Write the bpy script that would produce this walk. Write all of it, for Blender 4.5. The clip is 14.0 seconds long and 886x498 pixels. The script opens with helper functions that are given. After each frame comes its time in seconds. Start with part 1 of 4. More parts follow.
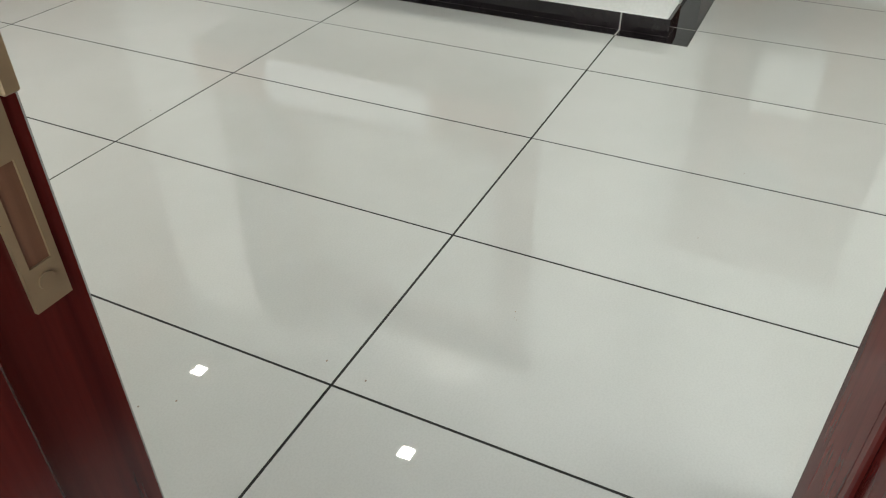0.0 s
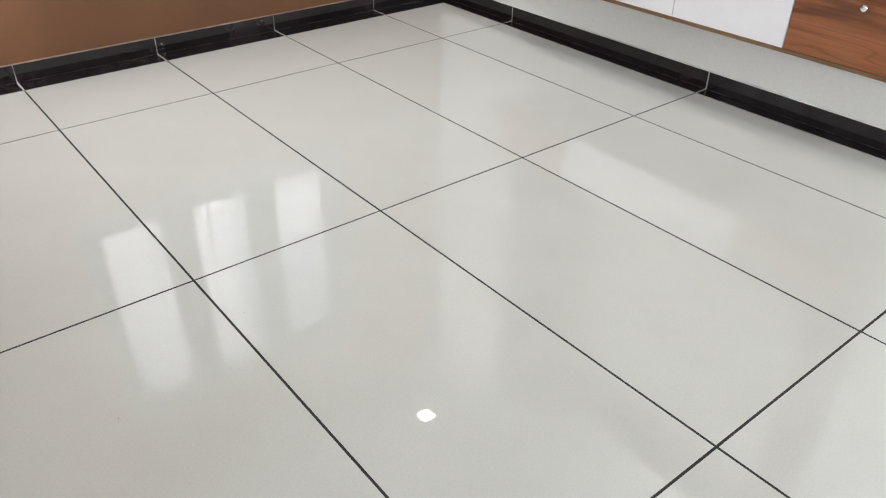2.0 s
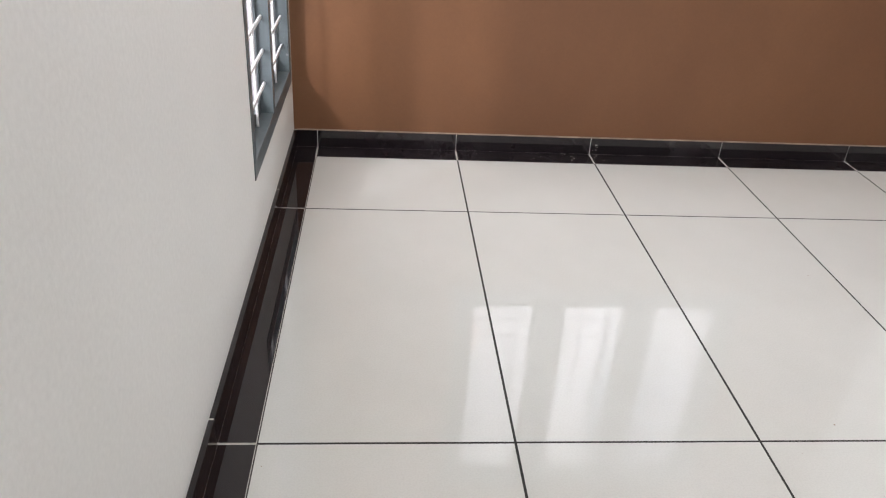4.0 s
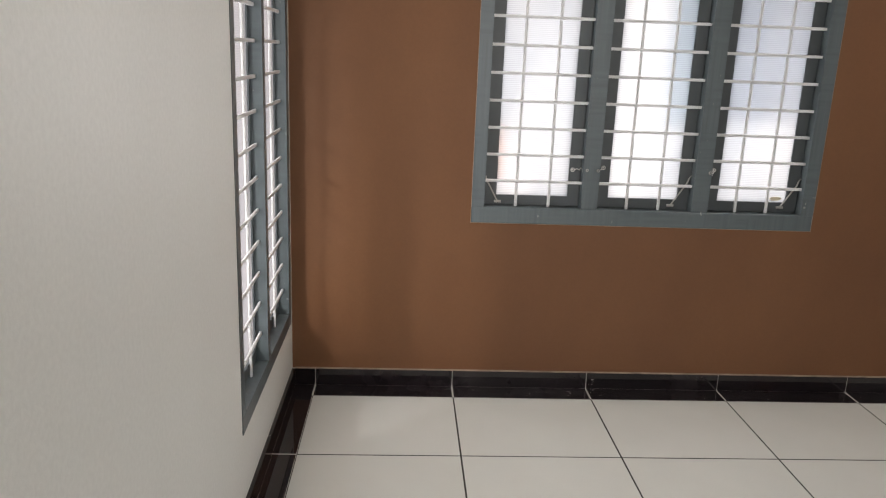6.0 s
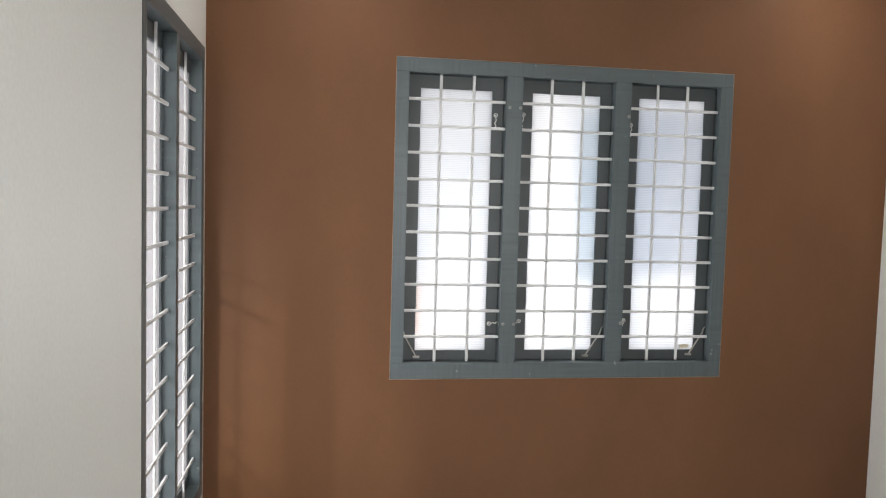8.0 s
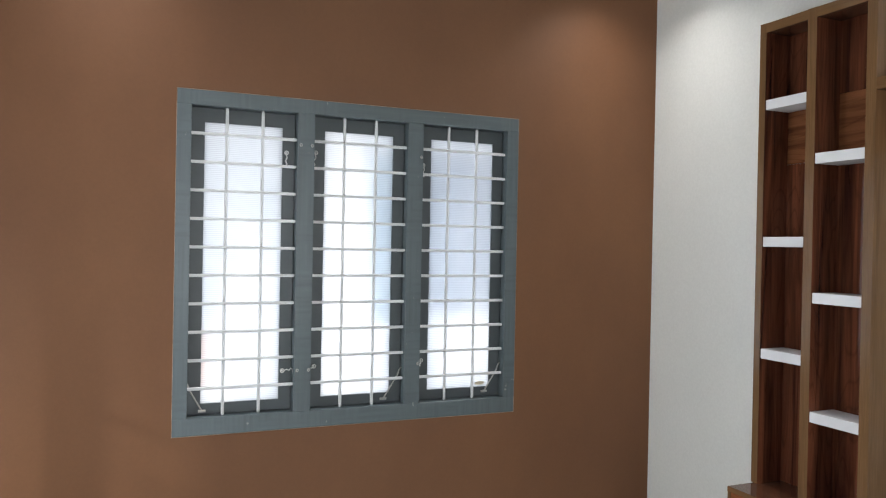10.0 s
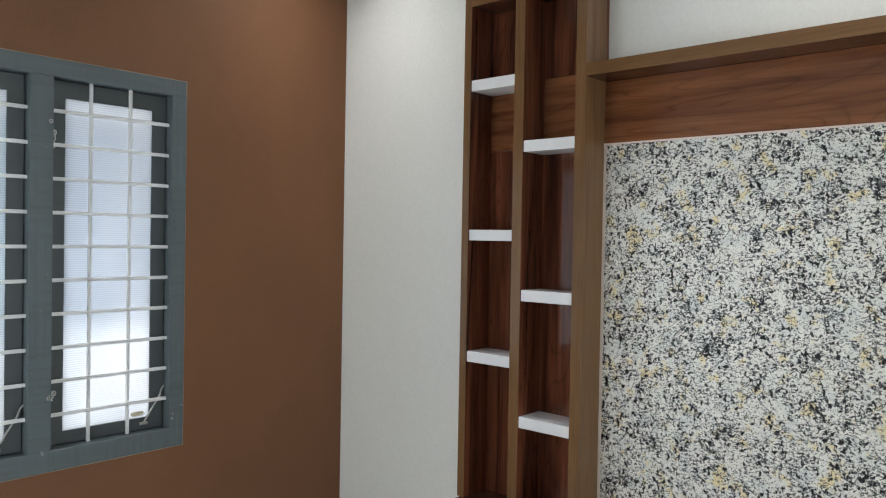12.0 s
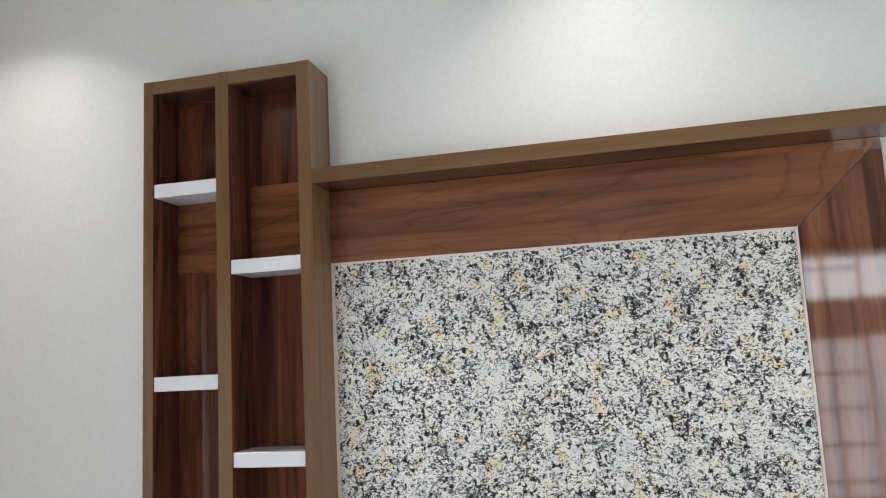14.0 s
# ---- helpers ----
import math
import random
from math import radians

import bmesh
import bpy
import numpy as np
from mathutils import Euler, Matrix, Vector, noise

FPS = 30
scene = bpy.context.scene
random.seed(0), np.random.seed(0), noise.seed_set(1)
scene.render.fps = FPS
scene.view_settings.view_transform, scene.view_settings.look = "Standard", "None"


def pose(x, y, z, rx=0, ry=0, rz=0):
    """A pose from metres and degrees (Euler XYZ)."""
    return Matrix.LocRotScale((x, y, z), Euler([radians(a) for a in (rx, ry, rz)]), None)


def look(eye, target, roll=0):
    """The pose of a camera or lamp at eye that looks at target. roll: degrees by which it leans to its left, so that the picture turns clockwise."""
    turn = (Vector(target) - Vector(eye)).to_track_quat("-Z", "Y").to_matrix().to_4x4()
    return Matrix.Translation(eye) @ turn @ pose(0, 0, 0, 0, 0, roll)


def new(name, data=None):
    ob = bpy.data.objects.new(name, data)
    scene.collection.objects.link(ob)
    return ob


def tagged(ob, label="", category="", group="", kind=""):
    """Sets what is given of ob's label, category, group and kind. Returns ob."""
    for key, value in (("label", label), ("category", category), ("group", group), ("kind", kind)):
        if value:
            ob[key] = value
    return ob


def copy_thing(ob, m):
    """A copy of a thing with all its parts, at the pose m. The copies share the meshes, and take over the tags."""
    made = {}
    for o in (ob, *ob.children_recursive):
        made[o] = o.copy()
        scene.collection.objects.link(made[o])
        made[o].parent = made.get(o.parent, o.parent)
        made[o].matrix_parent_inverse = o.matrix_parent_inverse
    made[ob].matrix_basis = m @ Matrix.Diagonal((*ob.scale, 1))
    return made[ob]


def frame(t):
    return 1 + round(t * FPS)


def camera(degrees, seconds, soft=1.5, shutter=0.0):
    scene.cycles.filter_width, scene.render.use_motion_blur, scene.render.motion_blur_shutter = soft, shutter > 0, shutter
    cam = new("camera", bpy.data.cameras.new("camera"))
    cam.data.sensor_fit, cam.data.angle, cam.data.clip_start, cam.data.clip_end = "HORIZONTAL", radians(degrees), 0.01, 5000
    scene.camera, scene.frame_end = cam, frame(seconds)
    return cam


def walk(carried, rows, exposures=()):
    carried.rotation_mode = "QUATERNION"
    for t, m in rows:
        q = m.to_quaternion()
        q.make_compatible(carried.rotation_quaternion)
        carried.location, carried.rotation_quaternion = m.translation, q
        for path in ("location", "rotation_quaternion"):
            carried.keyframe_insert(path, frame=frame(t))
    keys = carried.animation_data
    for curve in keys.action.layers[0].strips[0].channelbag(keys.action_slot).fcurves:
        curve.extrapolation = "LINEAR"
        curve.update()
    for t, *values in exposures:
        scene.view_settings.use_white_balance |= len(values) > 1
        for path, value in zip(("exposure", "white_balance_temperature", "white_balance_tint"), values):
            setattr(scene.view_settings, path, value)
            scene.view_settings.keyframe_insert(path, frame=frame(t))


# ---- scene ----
cam = camera(60.6, 14.0, 1.15)
PATH = [
    (0, (-0.294, -3.092, 1.173), (1.154, -2.393, -0.018), -0.1),
    (0.3, (-0.245, -3.092, 1.185), (1.109, -2.26, 0.143), 0.3),
    (0.5, (-0.208, -3.09, 1.196), (1.21, -2.095, 0.196), 0.2),
    (1, (-0.116, -3.013, 1.22), (1.287, -1.876, 0.361), -0.4),
    (1.3, (-0.089, -2.977, 1.216), (1.222, -1.861, 0.412), -0.1),
    (1.5, (-0.062, -2.955, 1.207), (1.259, -1.739, 0.324), -0.1),
    (1.7, (-0.013, -2.924, 1.193), (1.143, -1.722, 0.282), -0.1),
    (2, (0.084, -2.88, 1.178), (1.139, -1.582, 0.082), 0.8),
    (2.3, (0.171, -2.86, 1.176), (1.022, -1.588, 0.05), 1.7),
    (2.5, (0.21, -2.838, 1.176), (1.011, -1.473, -0.047), 2.4),
    (3, (0.239, -2.698, 1.192), (0.849, -1.226, -0.017), 4.1),
    (3.2, (0.249, -2.631, 1.206), (0.75, -1.172, 0.097), 4.5),
    (3.5, (0.264, -2.551, 1.231), (0.652, -0.938, 0.115), 4.8),
    (3.7, (0.269, -2.524, 1.246), (0.546, -0.943, 0.229), 4.7),
    (4, (0.272, -2.51, 1.267), (0.44, -0.778, 0.281), 3.7),
    (6.3, (0.367, -2.497, 1.445), (0.475, -0.549, 1.002), 2.2),
    (6.5, (0.366, -2.505, 1.444), (0.505, -0.55, 1.044), 2.2),
    (7, (0.374, -2.511, 1.459), (0.585, -0.545, 1.155), 2),
    (7.2, (0.361, -2.506, 1.467), (0.593, -0.537, 1.2), 2),
    (9.3, (0.457, -2.522, 1.52), (0.973, -0.59, 1.52), 1),
    (9.5, (0.448, -2.511, 1.52), (1.031, -0.598, 1.523), 1),
    (9.6, (0.442, -2.506, 1.517), (1.063, -0.605, 1.525), 0.8),
    (10, (0.459, -2.438, 1.5), (1.243, -0.598, 1.488), 1.1),
    (10.5, (0.544, -2.33, 1.514), (1.505, -0.576, 1.505), 1.4),
    (11, (0.65, -2.233, 1.522), (1.775, -0.58, 1.525), 1.2),
    (11.5, (0.673, -2.115, 1.51), (1.98, -0.601, 1.494), 1.3),
    (12, (0.669, -1.948, 1.523), (2.164, -0.62, 1.493), 1),
    (12.5, (0.707, -1.827, 1.517), (2.349, -0.685, 1.505), 0.1),
    (12.8, (0.779, -1.754, 1.536), (2.4, -0.764, 1.568), -0.8),
    (13, (0.834, -1.71, 1.556), (2.575, -0.732, 1.661), -1.5),
    (13.5, (0.917, -1.617, 1.576), (2.745, -0.84, 1.809), -3.2),
    (13.8, (0.918, -1.525, 1.579), (2.72, -0.985, 1.847), -3.4),
    (14, (0.918, -1.452, 1.581), (2.85, -1.013, 1.851), -2.9),
]
EXPOSURES = [(0, 0.47, 6850, 7), (0.5, 0.44, 6900, 10), (1.0, 0.56, 6950, 12), (2.0, 0.72, 6700, 14), (2.5, 0.78, 6700, 15), (3.0, 0.74, 6700, 16), (3.5, 0.73, 6700, 18), (4.2, 0.78, 6700, 18),
             (6.3, 0.12, 7150, 15), (7.2, 0.21, 7050, 13), (9.5, 0.40, 6550, 12), (10.5, 0.32, 6350, 7), (11.0, 0.18, 6300, 5), (11.5, 0.16, 6300, 6), (12.0, 0.22, 6450, 8), (12.5, 0.40, 6500, 12), (13.2, 0.36, 6450, 12), (14.0, 0.38, 6400, 12)]
walk(cam, [(t, look(eye, target, roll)) for t, eye, target, roll in PATH], EXPOSURES)

# light of the day and of the lamps
world = bpy.data.worlds.new("world")
scene.world = world
world.use_nodes = True
wn = world.node_tree
sky = wn.nodes.new("ShaderNodeTexSky")
sky.sky_type, sky.sun_disc = "NISHITA", False
sky.sun_elevation, sky.sun_rotation = radians(52), radians(76)
wn.nodes["Background"].inputs[1].default_value = 0.12
wn.links.new(sky.outputs[0], wn.nodes["Background"].inputs[0])

sun = new("sun", bpy.data.lights.new("sun", "SUN"))
sun.data.energy, sun.data.angle, sun.data.color = 3.0, radians(0.5), (1.0, 0.95, 0.88)
sun.matrix_world = look((6.0, 1.5, 8.0), (0.0, 0.0, 0.0))


def area(name, x, y, z, target, w, h, power, colour):
    lamp = new(name, bpy.data.lights.new(name, "AREA"))
    lamp.data.shape, lamp.data.size, lamp.data.size_y = "RECTANGLE", w, h
    lamp.data.energy, lamp.data.color = power, colour
    lamp.matrix_world = look((x, y, z), target)
    return lamp


W_DAY = (0.93, 0.97, 1.0)
area("north_daylight", 1.384, 0.86, 1.08, (1.384, 0, 1.08), 1.9, 1.0, 42, W_DAY)
area("north_daylight_shaded", 1.384, 0.86, 1.95, (1.384, 0, 1.95), 1.9, 0.74, 20, W_DAY)
area("west_daylight", -0.46, 0.08, 1.18, (0, 0.08, 1.18), 1.5, 2.2, 58, W_DAY)
# unseen lamp added outside to rake soft streaks over the brown wall
area("west_streak_lamp", -1.3, -1.3, 1.70, (-0.1, 0.3, 0.55), 0.12, 0.05, 2.3, W_DAY).data.spread = radians(56)
area("door_daylight", -2.35, -3.3, 0.86, (0, -3.3, 0.86), 2.1, 1.36, 34, W_DAY)
area("door_daylight_sky", -2.35, -3.3, 2.06, (0, -3.3, 2.06), 2.1, 0.36, 18, W_DAY)
area("south_daylight", 1.6, -6.62, 1.5, (1.6, 0, 1.5), 1.8, 1.5, 84, W_DAY)
DOWNLIGHTS = [(0.39, 0.265), (2.50, 0.265), (0.39, -1.475), (2.50, -1.475), (0.39, -4.7), (2.50, -4.7), (3.95, -4.7)]
for lx, ly in DOWNLIGHTS:
    area("downlight_lamp", lx, ly, 2.884, (lx, ly + 0.0001, 0), 0.090, 0.090, 2.5, (1.0, 0.98, 0.95)).data.spread = radians(108)


# materials
def material(name):
    m = bpy.data.materials.new(name)
    m.use_nodes = True
    return m, m.node_tree.nodes, m.node_tree.links, m.node_tree.nodes["Principled BSDF"]


def noise_at(nodes, links, scale, detail=4.0, stretch=(1, 1, 1), rough=0.55, kind="Object"):
    co = nodes.new("ShaderNodeTexCoord")
    mp = nodes.new("ShaderNodeMapping")
    mp.inputs["Scale"].default_value = stretch
    tx = nodes.new("ShaderNodeTexNoise")
    tx.inputs["Scale"].default_value, tx.inputs["Detail"].default_value, tx.inputs["Roughness"].default_value = scale, detail, rough
    links.new(co.outputs[kind], mp.inputs[0])
    links.new(mp.outputs[0], tx.inputs["Vector"])
    return tx


def ramp(nodes, links, source, stops):
    r = nodes.new("ShaderNodeValToRGB")
    while len(r.color_ramp.elements) < len(stops):
        r.color_ramp.elements.new(0.5)
    for e, (p, c) in zip(r.color_ramp.elements, stops):
        e.position, e.color = p, (*c, 1)
    links.new(source, r.inputs[0])
    return r


def mixed(nodes, links, a, b, fac, mode="MIX"):
    m = nodes.new("ShaderNodeMix")
    m.data_type, m.blend_type = "RGBA", mode
    for value, slot in ((fac, 0), (a, 6), (b, 7)):
        if hasattr(value, "links"):
            links.new(value, m.inputs[slot])
        else:
            m.inputs[slot].default_value = value if slot == 0 else (*value, 1)
    return m.outputs[2]


def relief(nodes, links, bsdf, height, strength, distance):
    b = nodes.new("ShaderNodeBump")
    b.inputs["Strength"].default_value, b.inputs["Distance"].default_value = strength, distance
    links.new(height, b.inputs["Height"])
    links.new(b.outputs[0], bsdf.inputs["Normal"])
    return b


def paint(name, colour, dark, rough=0.6, big=1.2, amount=1.0, grain=0.15):
    m, n, l, b = material(name)
    patch = noise_at(n, l, big, 5, (1, 1, 0.6))
    r = ramp(n, l, patch.outputs[0], [(0.3, dark), (0.7, colour)])
    fine = noise_at(n, l, 90, 3)
    r2 = ramp(n, l, fine.outputs[0], [(0.3, (0.94, 0.94, 0.94)), (0.7, (1, 1, 1))])
    l.new(mixed(n, l, r.outputs[0], r2.outputs[0], 1.0, "MULTIPLY"), b.inputs["Base Color"])
    b.inputs["Roughness"].default_value = rough
    relief(n, l, b, noise_at(n, l, 160, 4).outputs[0], grain, 0.002)
    return m


def tile_material(name, light, dark, rough):
    m, n, l, b = material(name)
    cloud = noise_at(n, l, 3.5, 6, (1, 1, 1), 0.6)
    speck = noise_at(n, l, 220, 2)
    r = ramp(n, l, cloud.outputs[0], [(0.32, dark), (0.68, light)])
    s = ramp(n, l, speck.outputs[0], [(0.35, (0.95, 0.95, 0.95)), (0.6, (1, 1, 1))])
    info = n.new("ShaderNodeObjectInfo")
    v = ramp(n, l, info.outputs["Random"], [(0.0, (0.965, 0.965, 0.96)), (1.0, (1, 1, 1))])
    c = mixed(n, l, r.outputs[0], s.outputs[0], 1.0, "MULTIPLY")
    l.new(mixed(n, l, c, v.outputs[0], 1.0, "MULTIPLY"), b.inputs["Base Color"])
    smear = noise_at(n, l, 2.2, 5)
    rr = n.new("ShaderNodeMapRange")
    rr.inputs[1].default_value, rr.inputs[2].default_value = 0.35, 0.75
    rr.inputs[3].default_value, rr.inputs[4].default_value = rough, rough + 0.003
    l.new(smear.outputs[0], rr.inputs[0])
    l.new(rr.outputs[0], b.inputs["Roughness"])
    b.inputs["IOR"].default_value = 1.92 if light[0] > 0.3 else 1.5
    wave = noise_at(n, l, 7.0, 1.0, (1, 1, 1), 0.4)
    relief(n, l, b, wave.outputs[0], 0.10, 0.0005)
    return m


def wood(name, light, mid, dark, axis, rough=0.28, scale=1.0, figure=0.42):
    """Laminate with grain running along the axis 0, 1 or 2."""
    m, n, l, b = material(name)
    st = [9.0 * scale] * 3
    st[axis] = 0.55 * scale
    warp = noise_at(n, l, 1.0, 3, st)
    add = n.new("ShaderNodeVectorMath")
    add.operation = "MULTIPLY_ADD"
    co = n.new("ShaderNodeTexCoord")
    add.inputs[1].default_value = (0.12, 0.12, 0.12)
    l.new(warp.outputs[1], add.inputs[0])
    l.new(co.outputs["Object"], add.inputs[2])
    mp = n.new("ShaderNodeMapping")
    s2 = [13.0] * 3
    s2[axis] = 0.7
    mp.inputs["Scale"].default_value = s2
    l.new(add.outputs[0], mp.inputs[0])
    bands = n.new("ShaderNodeTexNoise")
    bands.inputs["Scale"].default_value, bands.inputs["Detail"].default_value, bands.inputs["Distortion"].default_value = 1.3, 8, 1.1
    l.new(mp.outputs[0], bands.inputs["Vector"])
    r = ramp(n, l, bands.outputs[0], [(0.34, dark), (0.47, mid), (0.66, light)])
    rings = n.new("ShaderNodeMath")
    rings.operation = "MULTIPLY"
    rings.inputs[1].default_value = 64.0
    slow = n.new("ShaderNodeTexNoise")
    s4 = [5.5] * 3
    s4[axis] = 0.5
    mp2 = n.new("ShaderNodeMapping")
    mp2.inputs["Scale"].default_value = s4
    l.new(co.outputs["Object"], mp2.inputs[0])
    l.new(mp2.outputs[0], slow.inputs["Vector"])
    slow.inputs["Scale"].default_value, slow.inputs["Detail"].default_value, slow.inputs["Distortion"].default_value = 1.0, 1.5, 0.6
    l.new(slow.outputs[0], rings.inputs[0])
    fold = n.new("ShaderNodeMath")
    fold.operation = "PINGPONG"
    fold.inputs[1].default_value = 1.0
    l.new(rings.outputs[0], fold.inputs[0])
    lines = ramp(n, l, fold.outputs[0], [(0.0, (0.38, 0.33, 0.31)), (0.22, (0.92, 0.91, 0.90)), (1.0, (1, 1, 1))])
    figured = mixed(n, l, r.outputs[0], lines.outputs[0], figure, "MULTIPLY")
    s3 = [260.0] * 3
    s3[axis] = 9.0
    fibre = noise_at(n, l, 1.0, 3, s3)
    f = ramp(n, l, fibre.outputs[0], [(0.35, (0.72, 0.68, 0.66)), (0.6, (1, 1, 1))])
    l.new(mixed(n, l, figured, f.outputs[0], 0.42, "MULTIPLY"), b.inputs["Base Color"])
    b.inputs["Roughness"].default_value = rough
    relief(n, l, b, fibre.outputs[0], 0.03, 0.0004)
    return m


def granite_material():
    m, n, l, b = material("speckled_granite")
    co = n.new("ShaderNodeTexCoord")
    warp = n.new("ShaderNodeTexNoise")
    warp.inputs["Scale"].default_value, warp.inputs["Detail"].default_value = 60, 3
    l.new(co.outputs["Object"], warp.inputs["Vector"])
    add = n.new("ShaderNodeVectorMath")
    add.operation = "MULTIPLY_ADD"
    add.inputs[1].default_value = (0.016, 0.016, 0.016)
    l.new(warp.outputs[1], add.inputs[0])
    l.new(co.outputs["Object"], add.inputs[2])

    def field(scale, detail, seed, stretch=(1, 1, 1)):
        mp = n.new("ShaderNodeMapping")
        mp.inputs["Scale"].default_value = stretch
        mp.inputs["Location"].default_value = (seed, seed * 2.3, seed * 0.7)
        t = n.new("ShaderNodeTexNoise")
        t.inputs["Scale"].default_value, t.inputs["Detail"].default_value, t.inputs["Roughness"].default_value = scale, detail, 0.65
        l.new(add.outputs[0], mp.inputs[0])
        l.new(mp.outputs[0], t.inputs["Vector"])
        return t.outputs[0]

    base = ramp(n, l, field(70, 5, 1.0), [(0.34, (0.60, 0.60, 0.58)), (0.42, (0.80, 0.79, 0.75)), (0.52, (0.88, 0.87, 0.82))])
    bluish = ramp(n, l, field(14, 4, 9.0), [(0.50, (0, 0, 0)), (0.66, (0.5, 0.5, 0.5))])
    c = mixed(n, l, base.outputs[0], (0.62, 0.68, 0.70), bluish.outputs[0])
    ochre = ramp(n, l, field(17, 3, 5.0), [(0.56, (0, 0, 0)), (0.66, (0.8, 0.8, 0.8))])
    c = mixed(n, l, c, (0.84, 0.71, 0.38), ochre.outputs[0])
    crowd = ramp(n, l, field(17, 3, 31.0), [(0.35, (0.0, 0.0, 0.0)), (0.7, (0.09, 0.09, 0.09))])

    def speckle(scale, seed, stretch, start, colour, c):
        lift = n.new("ShaderNodeMath")
        lift.operation = "ADD"
        l.new(field(scale, 3, seed, stretch), lift.inputs[0])
        l.new(crowd.outputs[0], lift.inputs[1])
        mask = ramp(n, l, lift.outputs[0], [(start, (0, 0, 0)), (start + 0.012, (1, 1, 1))])
        return mixed(n, l, c, colour, mask.outputs[0])

    c = speckle(130, 21.0, (1, 0.6, 1.3), 0.602, (0.13, 0.135, 0.14), c)
    c = speckle(76, 14.0, (1, 1.15, 0.8), 0.619, (0.010, 0.010, 0.014), c)
    c = speckle(230, 40.0, (1, 0.6, 1.2), 0.612, (0.03, 0.03, 0.035), c)
    l.new(c, b.inputs["Base Color"])
    b.inputs["Roughness"].default_value = 0.22
    return m


def plain(name, colour, rough=0.5, metal=0.0, vary=0.06, bump=0.0, coat=0.0):
    m, n, l, b = material(name)
    t = noise_at(n, l, 14, 4)
    lo = tuple(c * (1 - vary * 2) for c in colour)
    l.new(ramp(n, l, t.outputs[0], [(0.3, lo), (0.7, colour)]).outputs[0], b.inputs["Base Color"])
    b.inputs["Roughness"].default_value, b.inputs["Metallic"].default_value = rough, metal
    b.inputs["Coat Weight"].default_value = coat
    if bump:
        relief(n, l, b, noise_at(n, l, 70, 3).outputs[0], bump, 0.002)
    return m


def obscure_glass(name, tint):
    """Patterned glass that scatters the day behind it, with a grid of small raised squares."""
    m, n, l, b = material(name)
    co = n.new("ShaderNodeTexCoord")
    h = None
    for axis in "XYZ":
        w = n.new("ShaderNodeTexWave")
        w.bands_direction = axis
        w.inputs["Scale"].default_value = 42
        l.new(co.outputs["Object"], w.inputs["Vector"])
        if h is None:
            h = w.outputs[1]
        else:
            mm = n.new("ShaderNodeMath")
            mm.operation = "MULTIPLY" if axis == "Y" else "ADD"
            l.new(h, mm.inputs[0])
            l.new(w.outputs[1], mm.inputs[1])
            h = mm.outputs[0]
    cells = ramp(n, l, h, [(0.2, tuple(c * 0.80 for c in tint)), (0.9, tint)])
    cloud = ramp(n, l, noise_at(n, l, 2.6, 3, (1, 1, 0.5)).outputs[0], [(0.35, (0.86, 0.88, 0.90)), (0.62, (1, 1, 1))])
    scatter = n.new("ShaderNodeBsdfTranslucent")
    l.new(mixed(n, l, cells.outputs[0], cloud.outputs[0], 1.0, "MULTIPLY"), scatter.inputs[0])
    b.inputs["Base Color"].default_value = (0.10, 0.10, 0.10, 1)
    b.inputs["Roughness"].default_value = 0.12
    relief(n, l, b, h, 0.3, 0.001)
    mix = n.new("ShaderNodeMixShader")
    mix.inputs[0].default_value = 0.95
    l.new(b.outputs[0], mix.inputs[1])
    l.new(scatter.outputs[0], mix.inputs[2])
    l.new(mix.outputs[0], n["Material Output"].inputs[0])
    return m


def film_material(name, tint):
    """A thin clear tinted sheet."""
    m, n, l, b = material(name)
    clear = n.new("ShaderNodeBsdfTransparent")
    clear.inputs[0].default_value = (*tint, 1)
    gloss = n.new("ShaderNodeBsdfGlossy")
    gloss.inputs["Roughness"].default_value = 0.1
    mix = n.new("ShaderNodeMixShader")
    mix.inputs[0].default_value = 0.03
    l.new(clear.outputs[0], mix.inputs[1])
    l.new(gloss.outputs[0], mix.inputs[2])
    l.new(mix.outputs[0], n["Material Output"].inputs[0])
    return m


M_WHITE = paint("white_wall_paint", (0.815, 0.822, 0.795), (0.76, 0.768, 0.742), 0.5)
M_BROWN = paint("brown_wall_paint", (0.190, 0.079, 0.030), (0.146, 0.058, 0.0212), 0.6, 1.7)
M_CEIL = paint("ceiling_paint", (0.82, 0.82, 0.80), (0.78, 0.78, 0.76), 0.7)
M_TILE = tile_material("polished_white_tile", (0.672, 0.690, 0.660), (0.640, 0.658, 0.628), 0.0)
M_BLACK = tile_material("black_granite", (0.021, 0.016, 0.018), (0.011, 0.009, 0.010), 0.02)
M_GROUT = plain("grey_grout", (0.030, 0.031, 0.027), 0.9, vary=0.2)
M_WGROUT = plain("white_grout", (0.55, 0.54, 0.50), 0.8, vary=0.1)
